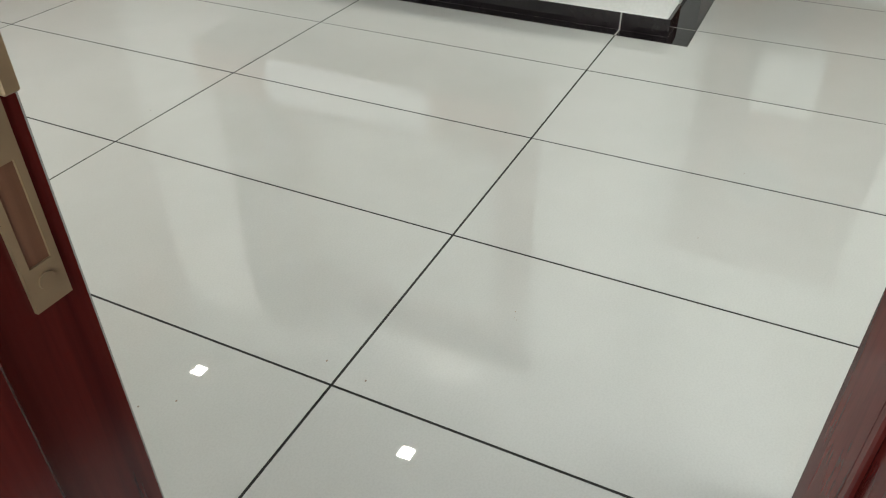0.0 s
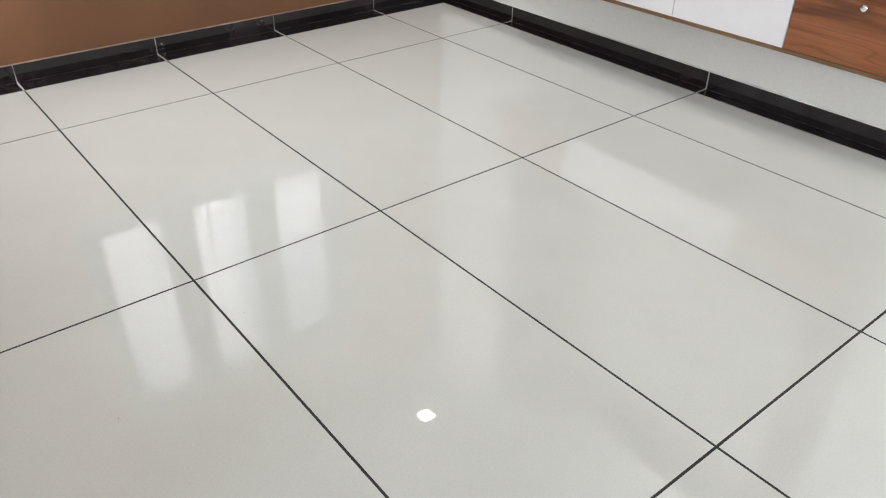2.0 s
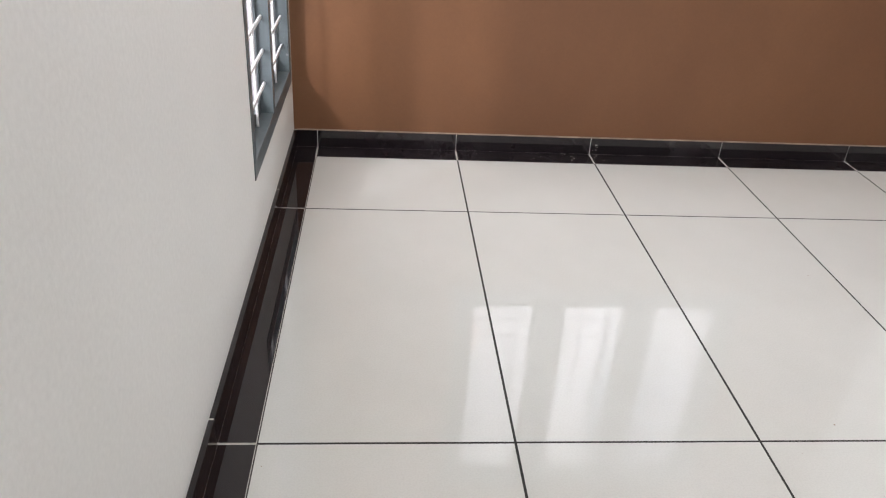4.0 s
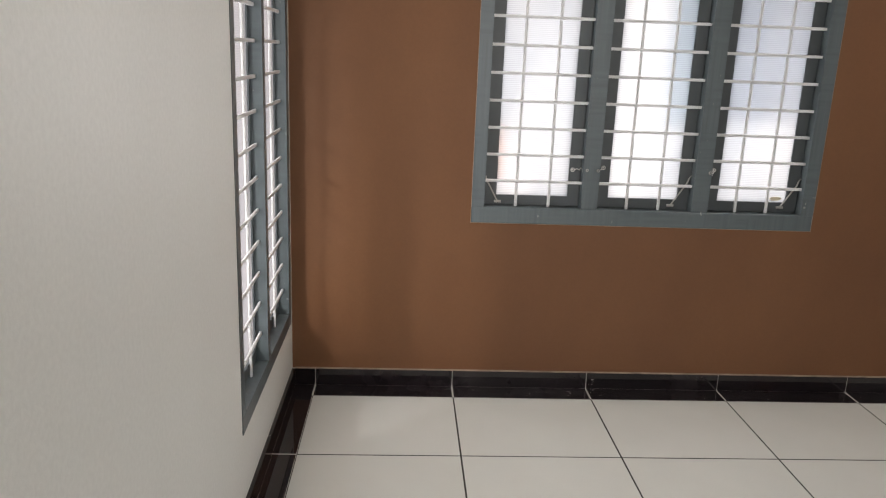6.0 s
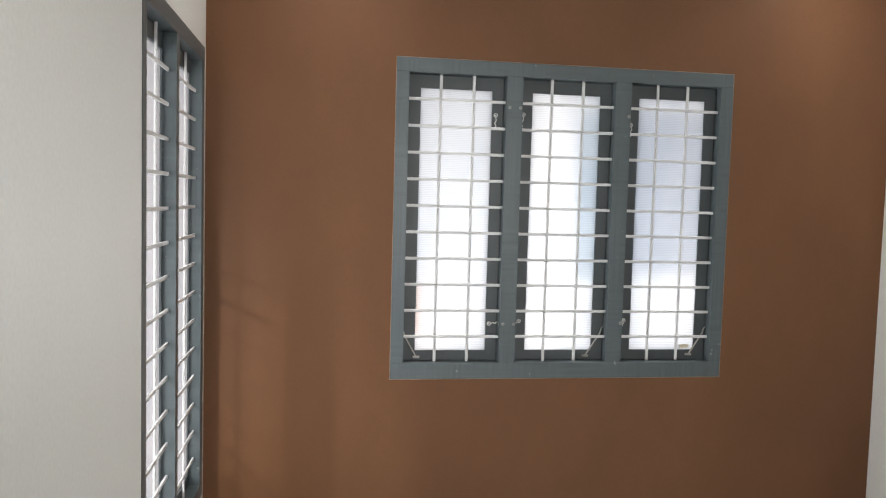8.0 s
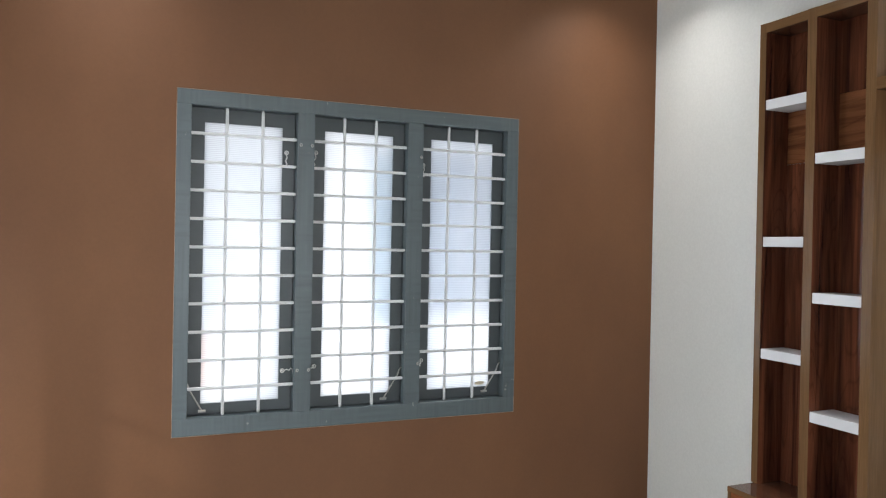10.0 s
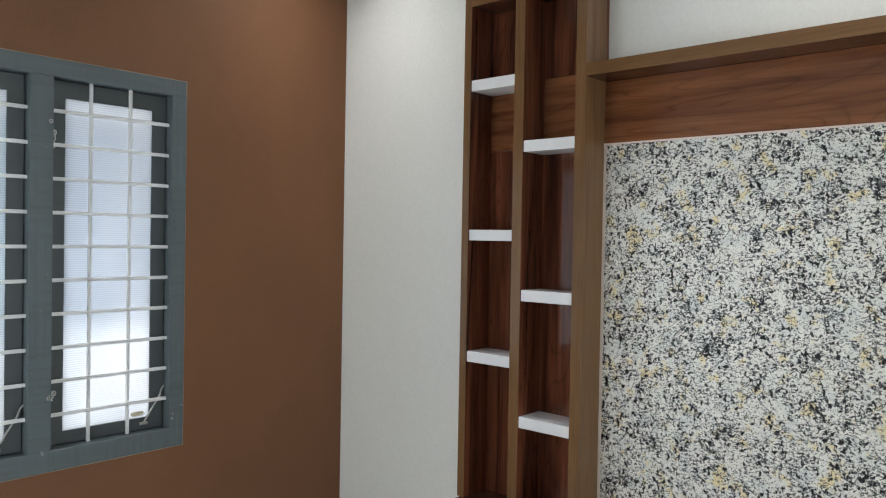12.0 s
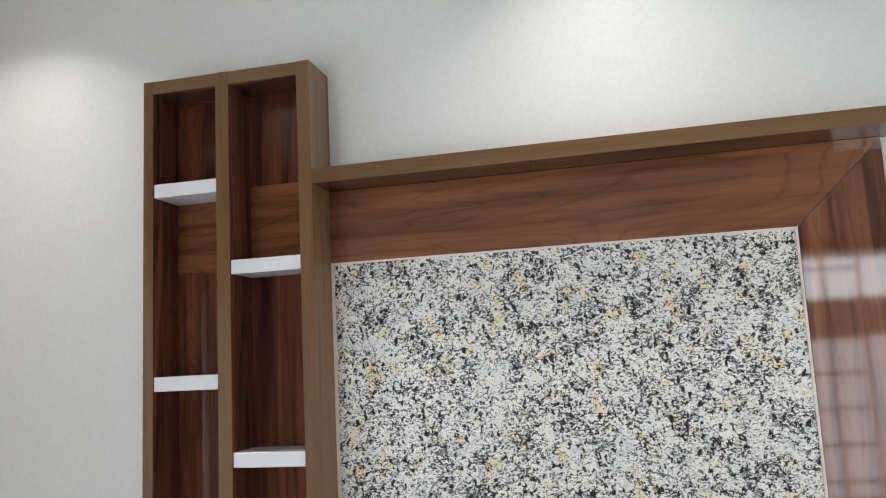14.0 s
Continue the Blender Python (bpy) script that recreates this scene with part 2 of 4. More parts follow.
def brushed_enamel(name, colour):
    """Enamel laid on by brush: long strokes, thin places and small pale chips."""
    m, n, l, b = material(name)
    up = noise_at(n, l, 1.0, 4, (70, 70, 2.5))
    along = noise_at(n, l, 1.0, 4, (2.5, 70, 60))
    cloud = noise_at(n, l, 9, 5)
    lo = tuple(c * 0.87 for c in colour)
    hi = tuple(min(1, c * 1.12) for c in colour)
    c1 = ramp(n, l, up.outputs[0], [(0.32, lo), (0.5, colour), (0.72, hi)])
    c2 = ramp(n, l, along.outputs[0], [(0.32, lo), (0.5, colour), (0.72, hi)])
    c = mixed(n, l, c1.outputs[0], c2.outputs[0], ramp(n, l, cloud.outputs[0], [(0.42, (0, 0, 0)), (0.58, (1, 1, 1))]).outputs[0])
    chips = ramp(n, l, noise_at(n, l, 46, 5, (1, 1, 0.6)).outputs[0], [(0.70, (0, 0, 0)), (0.73, (0.6, 0.6, 0.6))])
    l.new(mixed(n, l, c, (0.34, 0.35, 0.34), chips.outputs[0]), b.inputs["Base Color"])
    b.inputs["Roughness"].default_value = 0.36
    relief(n, l, b, up.outputs[0], 0.25, 0.001)
    return m


M_FRAME = brushed_enamel("grey_enamel_paint", (0.096, 0.120, 0.129))
M_BAR = plain("pale_grey_enamel", (0.74, 0.75, 0.76), 0.35)
M_SASH = plain("dark_grey_enamel", (0.060, 0.072, 0.078), 0.4, bump=0.06)
M_GLASS = obscure_glass("patterned_glass", (0.46, 0.46, 0.466))
# same glass, its tint lowered to tone down the daylight in the west panes
M_GLASS_DIMMED = obscure_glass("dimmed_patterned_glass", (0.29, 0.282, 0.286))
M_STEEL = plain("worn_steel", (0.42, 0.41, 0.39), 0.35, 0.4)
M_WIRE = plain("zinc_plated_wire", (0.62, 0.61, 0.60), 0.35, 0.5)
M_CHROME = plain("chrome", (0.85, 0.85, 0.86), 0.08, 1.0, vary=0.01)
M_MIRROR = plain("mirror_silver", (0.35, 0.36, 0.36), 0.01, 1.0, vary=0.0)
M_BRASS = plain("dull_brass", (0.42, 0.30, 0.17), 0.42, 0.25, vary=0.2)
M_LAMV = wood("walnut_laminate_upright", (0.29, 0.12, 0.058), (0.18, 0.066, 0.032), (0.08, 0.026, 0.013), 2, 0.05)
M_LAMH = wood("walnut_laminate_level", (0.285, 0.115, 0.050), (0.205, 0.078, 0.034), (0.125, 0.044, 0.020), 1, 0.04)
M_LAMD = wood("dark_walnut_laminate_upright", (0.20, 0.066, 0.034), (0.105, 0.034, 0.018), (0.038, 0.012, 0.008), 2, 0.07)
M_EDGEV = wood("olive_brown_edging_upright", (0.195, 0.109, 0.050), (0.175, 0.095, 0.043), (0.145, 0.076, 0.034), 2, 0.16, figure=0.12)
M_EDGEH = wood("olive_brown_edging_level", (0.195, 0.109, 0.050), (0.175, 0.095, 0.043), (0.145, 0.076, 0.034), 1, 0.05, figure=0.12)
M_WLAM = plain("white_laminate", (0.80, 0.80, 0.82), 0.22, vary=0.02)
M_LAMD_H = wood("dark_walnut_laminate_level", (0.16, 0.070, 0.038), (0.115, 0.046, 0.026), (0.060, 0.023, 0.014), 1, 0.04)
M_FRONT = wood("walnut_laminate_front", (0.36, 0.13, 0.048), (0.26, 0.088, 0.034), (0.14, 0.044, 0.018), 1, 0.1)
M_GRANITE = granite_material()
M_TRIM = plain("pale_pink_joint_filler", (0.86, 0.75, 0.67), 0.7)
M_PLASTIC = plain("white_plastic", (0.78, 0.78, 0.77), 0.25, vary=0.02)
M_HOLE = plain("dark_socket_hole", (0.02, 0.02, 0.02), 0.6)
M_DOOR = wood("dark_red_varnished_wood", (0.125, 0.019, 0.015), (0.105, 0.015, 0.012), (0.066, 0.009, 0.008), 2, 0.16, figure=0.08)
M_FILL = plain("pale_brown_filler", (0.40, 0.30, 0.23), 0.8, vary=0.25)
M_RAW = wood("raw_brown_wood", (0.36, 0.19, 0.10), (0.28, 0.13, 0.07), (0.16, 0.07, 0.035), 2, 0.6)
M_OPAL = plain("opal_glass", (0.82, 0.82, 0.82), 0.12, vary=0.02)
M_PLASTER = paint("outside_plaster", (0.62, 0.60, 0.55), (0.52, 0.50, 0.46), 0.8)
M_SOIL = paint("dry_ground", (0.28, 0.22, 0.16), (0.20, 0.16, 0.11), 0.9)


# building blocks
def cuboid(bm, x0, x1, y0, y1, z0, z1, bevel=0.0):
    x0, x1, y0, y1, z0, z1 = min(x0, x1), max(x0, x1), min(y0, y1), max(y0, y1), min(z0, z1), max(z0, z1)
    made = bmesh.ops.create_cube(bm, size=1.0)
    vs = made["verts"]
    for v in vs:
        v.co = Vector(((x0 + x1) / 2 + v.co.x * (x1 - x0), (y0 + y1) / 2 + v.co.y * (y1 - y0), (z0 + z1) / 2 + v.co.z * (z1 - z0)))
    if bevel:
        es = list({e for v in vs for e in v.link_edges})
        bmesh.ops.bevel(bm, geom=es, offset=bevel, segments=1, affect="EDGES", profile=0.5)
    return vs


def rod(bm, a, b, r, sides=10):
    a, b = Vector(a), Vector(b)
    d = b - a
    made = bmesh.ops.create_cone(bm, cap_ends=True, segments=sides, radius1=r, radius2=r, depth=d.length)
    turn = Matrix.Translation((a + b) / 2) @ d.to_track_quat("Z", "Y").to_matrix().to_4x4()
    bmesh.ops.transform(bm, matrix=turn, verts=made["verts"])


def path_rod(bm, points, r, sides=8):
    for a, b in zip(points, points[1:]):
        rod(bm, a, b, r, sides)
    for p in points[1:-1]:
        made = bmesh.ops.create_icosphere(bm, subdivisions=1, radius=r)
        bmesh.ops.translate(bm, vec=p, verts=made["verts"])


def mesh_of(name, bm, mat, smooth=False):
    me = bpy.data.meshes.new(name)
    bm.normal_update()
    bm.to_mesh(me)
    bm.free()
    me.materials.append(mat)
    if smooth:
        for p in me.polygons:
            p.use_smooth = True
    return me


def part(name, bm, mat, parent=None, label="", smooth=False):
    ob = new(name, mesh_of(name, bm, mat, smooth))
    ob.parent = parent
    if label:
        ob["label"] = label
    return ob


def box_part(name, box, mat, parent=None, bevel=0.0, label=""):
    bm = bmesh.new()
    cuboid(bm, *box, bevel)
    return part(name, bm, mat, parent, label)


def base(name, x, y, z):
    ob = new(name)
    ob.location = (x, y, z)
    ob.empty_display_size = 0.1
    return ob


def shift(bm, x, y, z):
    bmesh.ops.translate(bm, vec=(-x, -y, -z), verts=bm.verts[:])


# the shell
XW, XE, YN, YS = -0.1, 2.881, 0.606, -6.4
CEIL, XFAR, XHALL = 2.88, 4.58, 4.03
DOOR_N, DOOR_S, DOOR_TOP = -2.794, -3.69, 2.07
N_X0, N_X1, N_Z0, N_Z1 = 0.650, 2.118, 0.746, 2.075
W_Y0, W_Y1, W_Z0, W_Z1 = -0.412, 0.568, 0.295, 2.062


def wall(name, boxes, mat, label):
    bm = bmesh.new()
    for bx in boxes:
        cuboid(bm, *bx)
    return tagged(part(name, bm, mat), label, kind="structure")


FT = 0.07
wall("wall_north", [
    (XW - 0.23, N_X0, YN, YN + 0.23, -0.1, CEIL), (N_X1, XE + 0.2, YN, YN + 0.23, -0.1, CEIL),
    (N_X0, N_X1, YN, YN + 0.23, -0.1, N_Z0), (N_X0, N_X1, YN, YN + 0.23, N_Z1, CEIL)], M_BROWN, "smooth brown painted wall with a barred window")
wall("wall_west", [
    (XW - 0.23, XW, W_Y1, YN, -0.1, CEIL), (XW - 0.23, XW, W_Y0, W_Y1, -0.1, W_Z0), (XW - 0.23, XW, W_Y0, W_Y1, W_Z1, CEIL),
    (XW - 0.23, XW, DOOR_N + FT, W_Y0, -0.1, CEIL), (XW - 0.23, XW, DOOR_S - FT, DOOR_N + FT, DOOR_TOP + FT, CEIL),
    (XW - 0.23, XW, YS, DOOR_S - FT, -0.1, CEIL)], M_WHITE, "white painted wall with a tall barred window and the entrance door")
wall("wall_east", [(XE, XE + 0.2, -2.593, YN, -0.1, CEIL)], M_WHITE, "white painted wall behind the television unit")
wall("wall_passage", [(XHALL, XFAR, -2.57, YN, -0.1, CEIL)], M_WHITE, "white painted wall block beside the passage")
wall("wall_passage_end", [(XE + 0.2, XHALL, YN, YN + 0.23, -0.1, CEIL)], M_WHITE, "white painted wall at the end of the passage")
wall("wall_far", [(XFAR, XFAR + 0.2, YS, -2.57, -0.1, CEIL)], M_WHITE, "white painted far wall of the hall")
wall("wall_south", [
    (XW - 0.23, 0.7, YS - 0.23, YS, -0.1, CEIL), (2.5, XFAR + 0.2, YS - 0.23, YS, -0.1, CEIL),
    (0.7, 2.5, YS - 0.23, YS, -0.1, 0.75), (0.7, 2.5, YS - 0.23, YS, 2.2, CEIL)], M_WHITE, "white painted wall at the back of the hall")
HOLE = 0.050
bm = bmesh.new()
xs = sorted({XW - 0.23, XFAR + 0.2} | {round(lx + k * HOLE, 4) for lx, ly in DOWNLIGHTS for k in (-1, 1)})
ys = sorted({YS - 0.23, YN + 0.23} | {round(ly + k * HOLE, 4) for lx, ly in DOWNLIGHTS for k in (-1, 1)})
for xa, xb in zip(xs, xs[1:]):
    for ya, yb in zip(ys, ys[1:]):
        if not any(abs((xa + xb) / 2 - lx) < HOLE and abs((ya + yb) / 2 - ly) < HOLE for lx, ly in DOWNLIGHTS):
            cuboid(bm, xa, xb, ya, yb, CEIL, CEIL + 0.05)
cuboid(bm, XW - 0.23, XFAR + 0.2, YS - 0.23, YN + 0.23, CEIL + 0.05, CEIL + 0.2)
tagged(part("ceiling", bm, M_CEIL), "plain white ceiling with small square downlights", kind="structure")
bm = bmesh.new()
cuboid(bm, -60, 60, -60, 60, -0.45, -0.25)
tagged(part("ground", bm, M_SOIL), "dry earth around the house", kind="structure")
bm = bmesh.new()
cuboid(bm, -2.6, XW - 0.23, -5.2, -1.2, -0.25, -0.012)
tagged(part("porch_floor", bm, M_PLASTER), "plain cement porch floor outside the door", kind="structure")
bm = bmesh.new()
cuboid(bm, -2.0, 4.6, 2.6, 2.8, -0.25, 2.2, 0.01)
tagged(part("neighbour_wall", bm, M_PLASTER), "pale plastered wall of the plot next door", kind="structure")


# windows
def sash(parent, a0, a1, z0, z1, at, axis):
    """A shutter frame with its pane; a runs along the wall, 'at' is the depth of its room side."""
    def bx(b0, b1, d0, d1, c0, c1):
        return (b0, b1, YN + d0, YN + d1, c0, c1) if axis == "x" else (XW - d1, XW - d0, b0, b1, c0, c1)
    side_l, side_r, low, high = 0.049, 0.049 if axis == "x" else 0.009, 0.042, 0.055
    bm = bmesh.new()
    for s in (bx(a0, a0 + side_l, at, at + 0.03, z0 + low, z1 - high), bx(a1 - side_r, a1, at, at + 0.03, z0 + low, z1 - high),
              bx(a0, a1, at, at + 0.03, z0, z0 + low), bx(a0, a1, at, at + 0.03, z1 - high, z1)):
        cuboid(bm, *s)
    sh = part("shutter", bm, M_SASH, parent, "dark grey painted shutter frame, closed")
    bm = bmesh.new()
    cuboid(bm, *bx(a0 + side_l - 0.008, a1 - side_r + 0.008, at + 0.006, at + 0.010, z0 + low - 0.008, z1 - high + 0.008))
    pane = part("pane", bm, M_GLASS if axis == "x" else M_GLASS_DIMMED, sh, "patterned obscure glass pane, bright with daylight")
    pane.visible_shadow = False
    return sh


def window(name, axis, a0, a1, z0, z1, lights, uprights, bar_z, label):
    thing = new(name)
    tagged(thing, label, "window", kind="structure")

    def bx(b0, b1, d0, d1, c0, c1):
        return (b0, b1, YN + d0, YN + d1, c0, c1) if axis == "x" else (XW - d1, XW - d0, b0, b1, c0, c1)
    bm = bmesh.new()
    edges = [a0] + [v for pair in lights for v in pair] + [a1]
    cuboid(bm, *bx(a0, a1, -0.003, 0.1, z0, lights_z[0]), 0.002)
    cuboid(bm, *bx(a0, a1, -0.003, 0.1, lights_z[1], z1), 0.002)
    for i in range(0, len(edges), 2):
        cuboid(bm, *bx(edges[i], edges[i + 1], -0.0025, 0.0995, lights_z[0], lights_z[1]))
    part("window_frame", bm, M_FRAME, thing, "grey enamel painted wooden frame")
    for p, q in lights:
        for z in bar_z:
            bm = bmesh.new()
            cuboid(bm, *bx(p - 0.002, q + 0.002, 0.020, 0.028, z - 0.006, z + 0.006), 0.0015)
            part("grille_bar", bm, M_BAR, thing)
    for u in uprights:
        bm = bmesh.new()
        cuboid(bm, *bx(u - 0.006, u + 0.006, 0.0285, 0.0365, lights_z[0] - 0.002, lights_z[1] + 0.002), 0.0015)
        part("grille_upright", bm, M_BAR, thing)
    for p, q in lights:
        bm = bmesh.new()
        w, c0, c1 = 0.010, lights_z[0], lights_z[1]
        for s in ((p - 0.001, p + w, c0, c1), (q - w, q + 0.001, c0, c1), (p + w, q - w, c0 - 0.001, c0 + w), (p + w, q - w, c1 - w, c1 + 0.001)):
            cuboid(bm, *bx(s[0], s[1], 0.0712, 0.092, s[2], s[3]))
        part("rebate", bm, M_SASH, thing, "dark grey rebate behind the shutter")
        sash(thing, p + 0.004, q - 0.004, c0 + 0.004, c1 - 0.004, 0.040, axis)
    return thing


def hook(parent, x, y, z, reach, drop, turn=0.0):
    """A cabin hook: a ring screwed to the shutter and a wavy arm with a bent tip."""
    bm = bmesh.new()
    ring = [(x + 0.0075 * math.cos(k * math.pi / 4), y - 0.004, z + 0.0075 * math.sin(k * math.pi / 4)) for k in range(9)]
    path_rod(bm, ring, 0.0021, 6)
    rod(bm, (x, y + 0.012, z), (x, y - 0.004, z), 0.003)
    d = Vector((reach, 0, drop))
    side = Vector((-drop, 0, reach)).normalized()
    start = Vector((x, y - 0.007, z)) + d.normalized() * 0.008
    arm = [start + d * u + side * v for u, v in ((0, 0), (0.25, 0.003), (0.5, -0.003), (0.72, 0.004), (0.9, -0.002), (0.92, -0.014 if abs(drop) > abs(reach) else -0.018))]
    path_rod(bm, [tuple(p) for p in arm], 0.0022, 6)
    bmesh.ops.rotate(bm, cent=(x, y, z), matrix=Matrix.Rotation(turn, 3, "Z"), verts=bm.verts)
    part("hook", bm, M_WIRE, parent, "small bent pale steel hook")


def stay(parent, x0, x1, y, z0, z1):
    bm = bmesh.new()
    path_rod(bm, [(x0, y, z1), (x0 + (x1 - x0) * 0.12, y - 0.004, z1 - 0.02), (x1, y + 0.001, z0)], 0.0032)
    rod(bm, (x1 - 0.014, y + 0.001, z0), (x1 + 0.014, y + 0.001, z0), 0.0055)
    path_rod(bm, [(x0, y, z1), (x0 + 0.01 * (1 if x1 < x0 else -1), y, z1 + 0.012)], 0.003)
    part("stay", bm, M_STEEL, parent, "thin steel stay holding the shutter")


lights_z = (0.814, 2.018)
north = window("window_north", "x", N_X0, N_X1, N_Z0, N_Z1, [(0.703, 1.112), (1.180, 1.586), (1.655, 2.063)],
               (0.839, 0.978, 1.314, 1.452, 1.788, 1.924), [0.922 + 0.11 * k for k in range(10)],
               "grey painted three light window with a pale steel grille and patterned glass")
for hx, hz, reach, drop in ((1.070, 0.977, 0.036, 0.005), (1.200, 0.989, -0.018, -0.008), (1.673, 0.993, -0.008, -0.018),
                            (1.072, 1.858, -0.002, -0.052), (1.192, 1.866, -0.010, -0.058), (1.667, 1.842, 0.003, -0.045)):
    hook(north, hx, YN + 0.030, hz, reach, drop)
for ex, ez in ((1.122, 0.982), (1.168, 0.982), (1.642, 0.987), (1.122, 1.888), (1.168, 1.888), (1.642, 1.872)):
    bm = bmesh.new()
    rod(bm, (ex, YN - 0.003, ez), (ex, YN - 0.012, ez), 0.002, 8)
    path_rod(bm, [(ex + 0.0055 * math.cos(k * math.pi / 4), YN - 0.015, ez + 0.0055 * math.sin(k * math.pi / 4)) for k in range(9)], 0.0016, 6)
    part("eye_screw", bm, M_STEEL, north, "small steel eye screw")
stay(north, 0.706, 0.762, YN + 0.035, 0.832, 0.94)
stay(north, 1.575, 1.505, YN + 0.035, 0.835, 0.955)
stay(north, 2.052, 1.985, YN + 0.035, 0.84, 0.955)
lights_z = (0.351, 2.005)
west = window("window_west", "y", W_Y0, W_Y1, W_Z0, W_Z1, [(-0.370, 0.028), (0.072, 0.516)],
              (-0.237, -0.105, 0.220, 0.368), [0.457 + 0.11 * k for k in range(14)],
              "tall grey painted two light window with a pale steel grille and patterned glass")
hook(west, XW - 0.030, 0.125, 1.157, -0.075, 0.010, radians(90))
hook(west, XW - 0.030, 0.115, 1.822, -0.004, -0.052, radians(90))
lights_z = (0.75, 2.2)
bm = bmesh.new()
for bx_ in ((0.7, 0.76), (1.27, 1.33), (1.87, 1.93), (2.44, 2.5)):
    cuboid(bm, *bx_, YS - 0.12, YS + 0.002, 0.75, 2.2, 0.002)
cuboid(bm, 0.76, 2.44, YS - 0.12, YS, 0.75, 0.81)
cuboid(bm, 0.76, 2.44, YS - 0.12, YS, 2.14, 2.2)
tagged(part("window_south", bm, M_FRAME), "grey painted window frame in the hall", "window", kind="structure")

# sheets fixed behind the obscure panes of the north window
for name, tint, x0, x1, z0, z1, words in (("outer_film", (0.74, 0.80, 0.84), 1.44, 1.53, 1.17, 1.88, "pale blue film behind the obscure glass"),
                                          ("outer_film", (0.80, 0.82, 0.85), 1.70, 2.02, 1.20, 1.90, "greyish film behind the obscure glass"),
                                          ("outer_scrap", (0.99, 0.74, 0.62), 0.70, 0.775, 0.93, 1.14, "pale orange scrap behind the obscure glass")):
    box_part(name, (x0, x1, YN + 0.085, YN + 0.087, z0, z1), film_material(name, tint), north, 0, words)

smear_rng = random.Random(5)
bm = bmesh.new()
rim = [bm.verts.new((1.965 + 0.030 * math.cos(a) * smear_rng.uniform(0.6, 1.1), YN + 0.0448, 0.874 + 0.010 * math.sin(a) * smear_rng.uniform(0.6, 1.3))) for a in [k * math.tau / 14 for k in range(14)]]
face = bm.faces.new(rim)
up_verts = [e for e in bmesh.ops.extrude_face_region(bm, geom=[face])["geom"] if isinstance(e, bmesh.types.BMVert)]
bmesh.ops.translate(bm, vec=(0, 0.001, 0), verts=up_verts)
bmesh.ops.recalc_face_normals(bm, faces=bm.faces[:])
part("putty_smear", bm, plain("yellowish_putty", (0.62, 0.55, 0.40), 0.8), north, "yellowish putty smeared on the corner of the glass")

for bx_ in ((N_X0 - 0.002, N_X0, N_Z0 - 0.002, N_Z1 + 0.002), (N_X1, N_X1 + 0.002, N_Z0 - 0.002, N_Z1 + 0.002), (N_X0, N_X1, N_Z0 - 0.002, N_Z0), (N_X0, N_X1, N_Z1, N_Z1 + 0.002)):
    box_part("filler_line", (bx_[0], bx_[1], YN - 0.0012, YN + 0.01, bx_[2], bx_[3]), M_FILL, north, 0, "pale uneven filler round the frame")

# porch grille seen in the glossy laminate
grille = tagged(base("porch_grille", -2.0, -2.85, -0.012), "dark painted square grid grille of the porch", "grille")
for k in range(8):
    box_part("grille_upright", (-0.008, 0.008, -0.98 + 0.28 * k - 0.012, -0.98 + 0.28 * k + 0.012, 0, 2.5), M_SASH, grille)
for k in range(9):
    box_part("grille_bar", (-0.0075, 0.0075, -0.99, 0.99, 0.1 + 0.29 * k - 0.01, 0.1 + 0.29 * k + 0.01), M_SASH, grille)
bm = bmesh.new()
cuboid(bm, -4.6, -4.4, -7.0, 2.0, -0.25, 2.6)
tagged(part("compound_wall", bm, M_PLASTER), "pale plastered compound wall beyond the porch", kind="structure")

# wash stand in the hall
stand = tagged(base("wash_unit", XFAR, -3.0, 0.27), "tall walnut wash unit with a white basin on the hall wall", "wash unit")
box_part("back_panel", (-0.03, 0, -0.75, 0.40, 0, 1.93), M_LAMV, stand, 0.003)
box_part("basin", (-0.30, -0.03, -0.28, 0.08, 0.24, 0.62), M_PLASTIC, stand, 0.03, "white ceramic basin with its pedestal")
mirror = tagged(base("round_mirror", XFAR - 0.031, -3.12, 1.5), "round mirror with a pale rim on the hall wall", "mirror")
bm = bmesh.new()
rod(bm, (-0.02, 0, 0), (-0.001, 0, 0), 0.20, 48)
part("rim", bm, M_PLASTIC, mirror)
bm = bmesh.new()
rod(bm, (-0.026, 0, 0), (-0.021, 0, 0), 0.185, 48)
part("glass", bm, M_MIRROR, mirror)

# entrance door frame and leaf
frame_thing = tagged(new("door_frame"), "dark red varnished wooden door frame", "door frame", kind="structure")
X0F, X1F = XW - 0.16, XW + 0.002
bm = bmesh.new()
cuboid(bm, X0F, X1F, DOOR_N, DOOR_N + FT, 0, DOOR_TOP + FT, 0.003)
cuboid(bm, X0F, X0F + 0.1, DOOR_N - 0.012, DOOR_N + 0.001, 0, DOOR_TOP, 0.002)
jamb = part("jamb", bm, M_DOOR, frame_thing)
bm = bmesh.new()
cuboid(bm, X0F, X1F, DOOR_S - FT, DOOR_S, 0, DOOR_TOP + FT, 0.003)
part("jamb", bm, M_DOOR, frame_thing)
bm = bmesh.new()
cuboid(bm, X0F, X1F, DOOR_S, DOOR_N, DOOR_TOP, DOOR_TOP + FT, 0.003)
part("lintel", bm, M_DOOR, frame_thing)


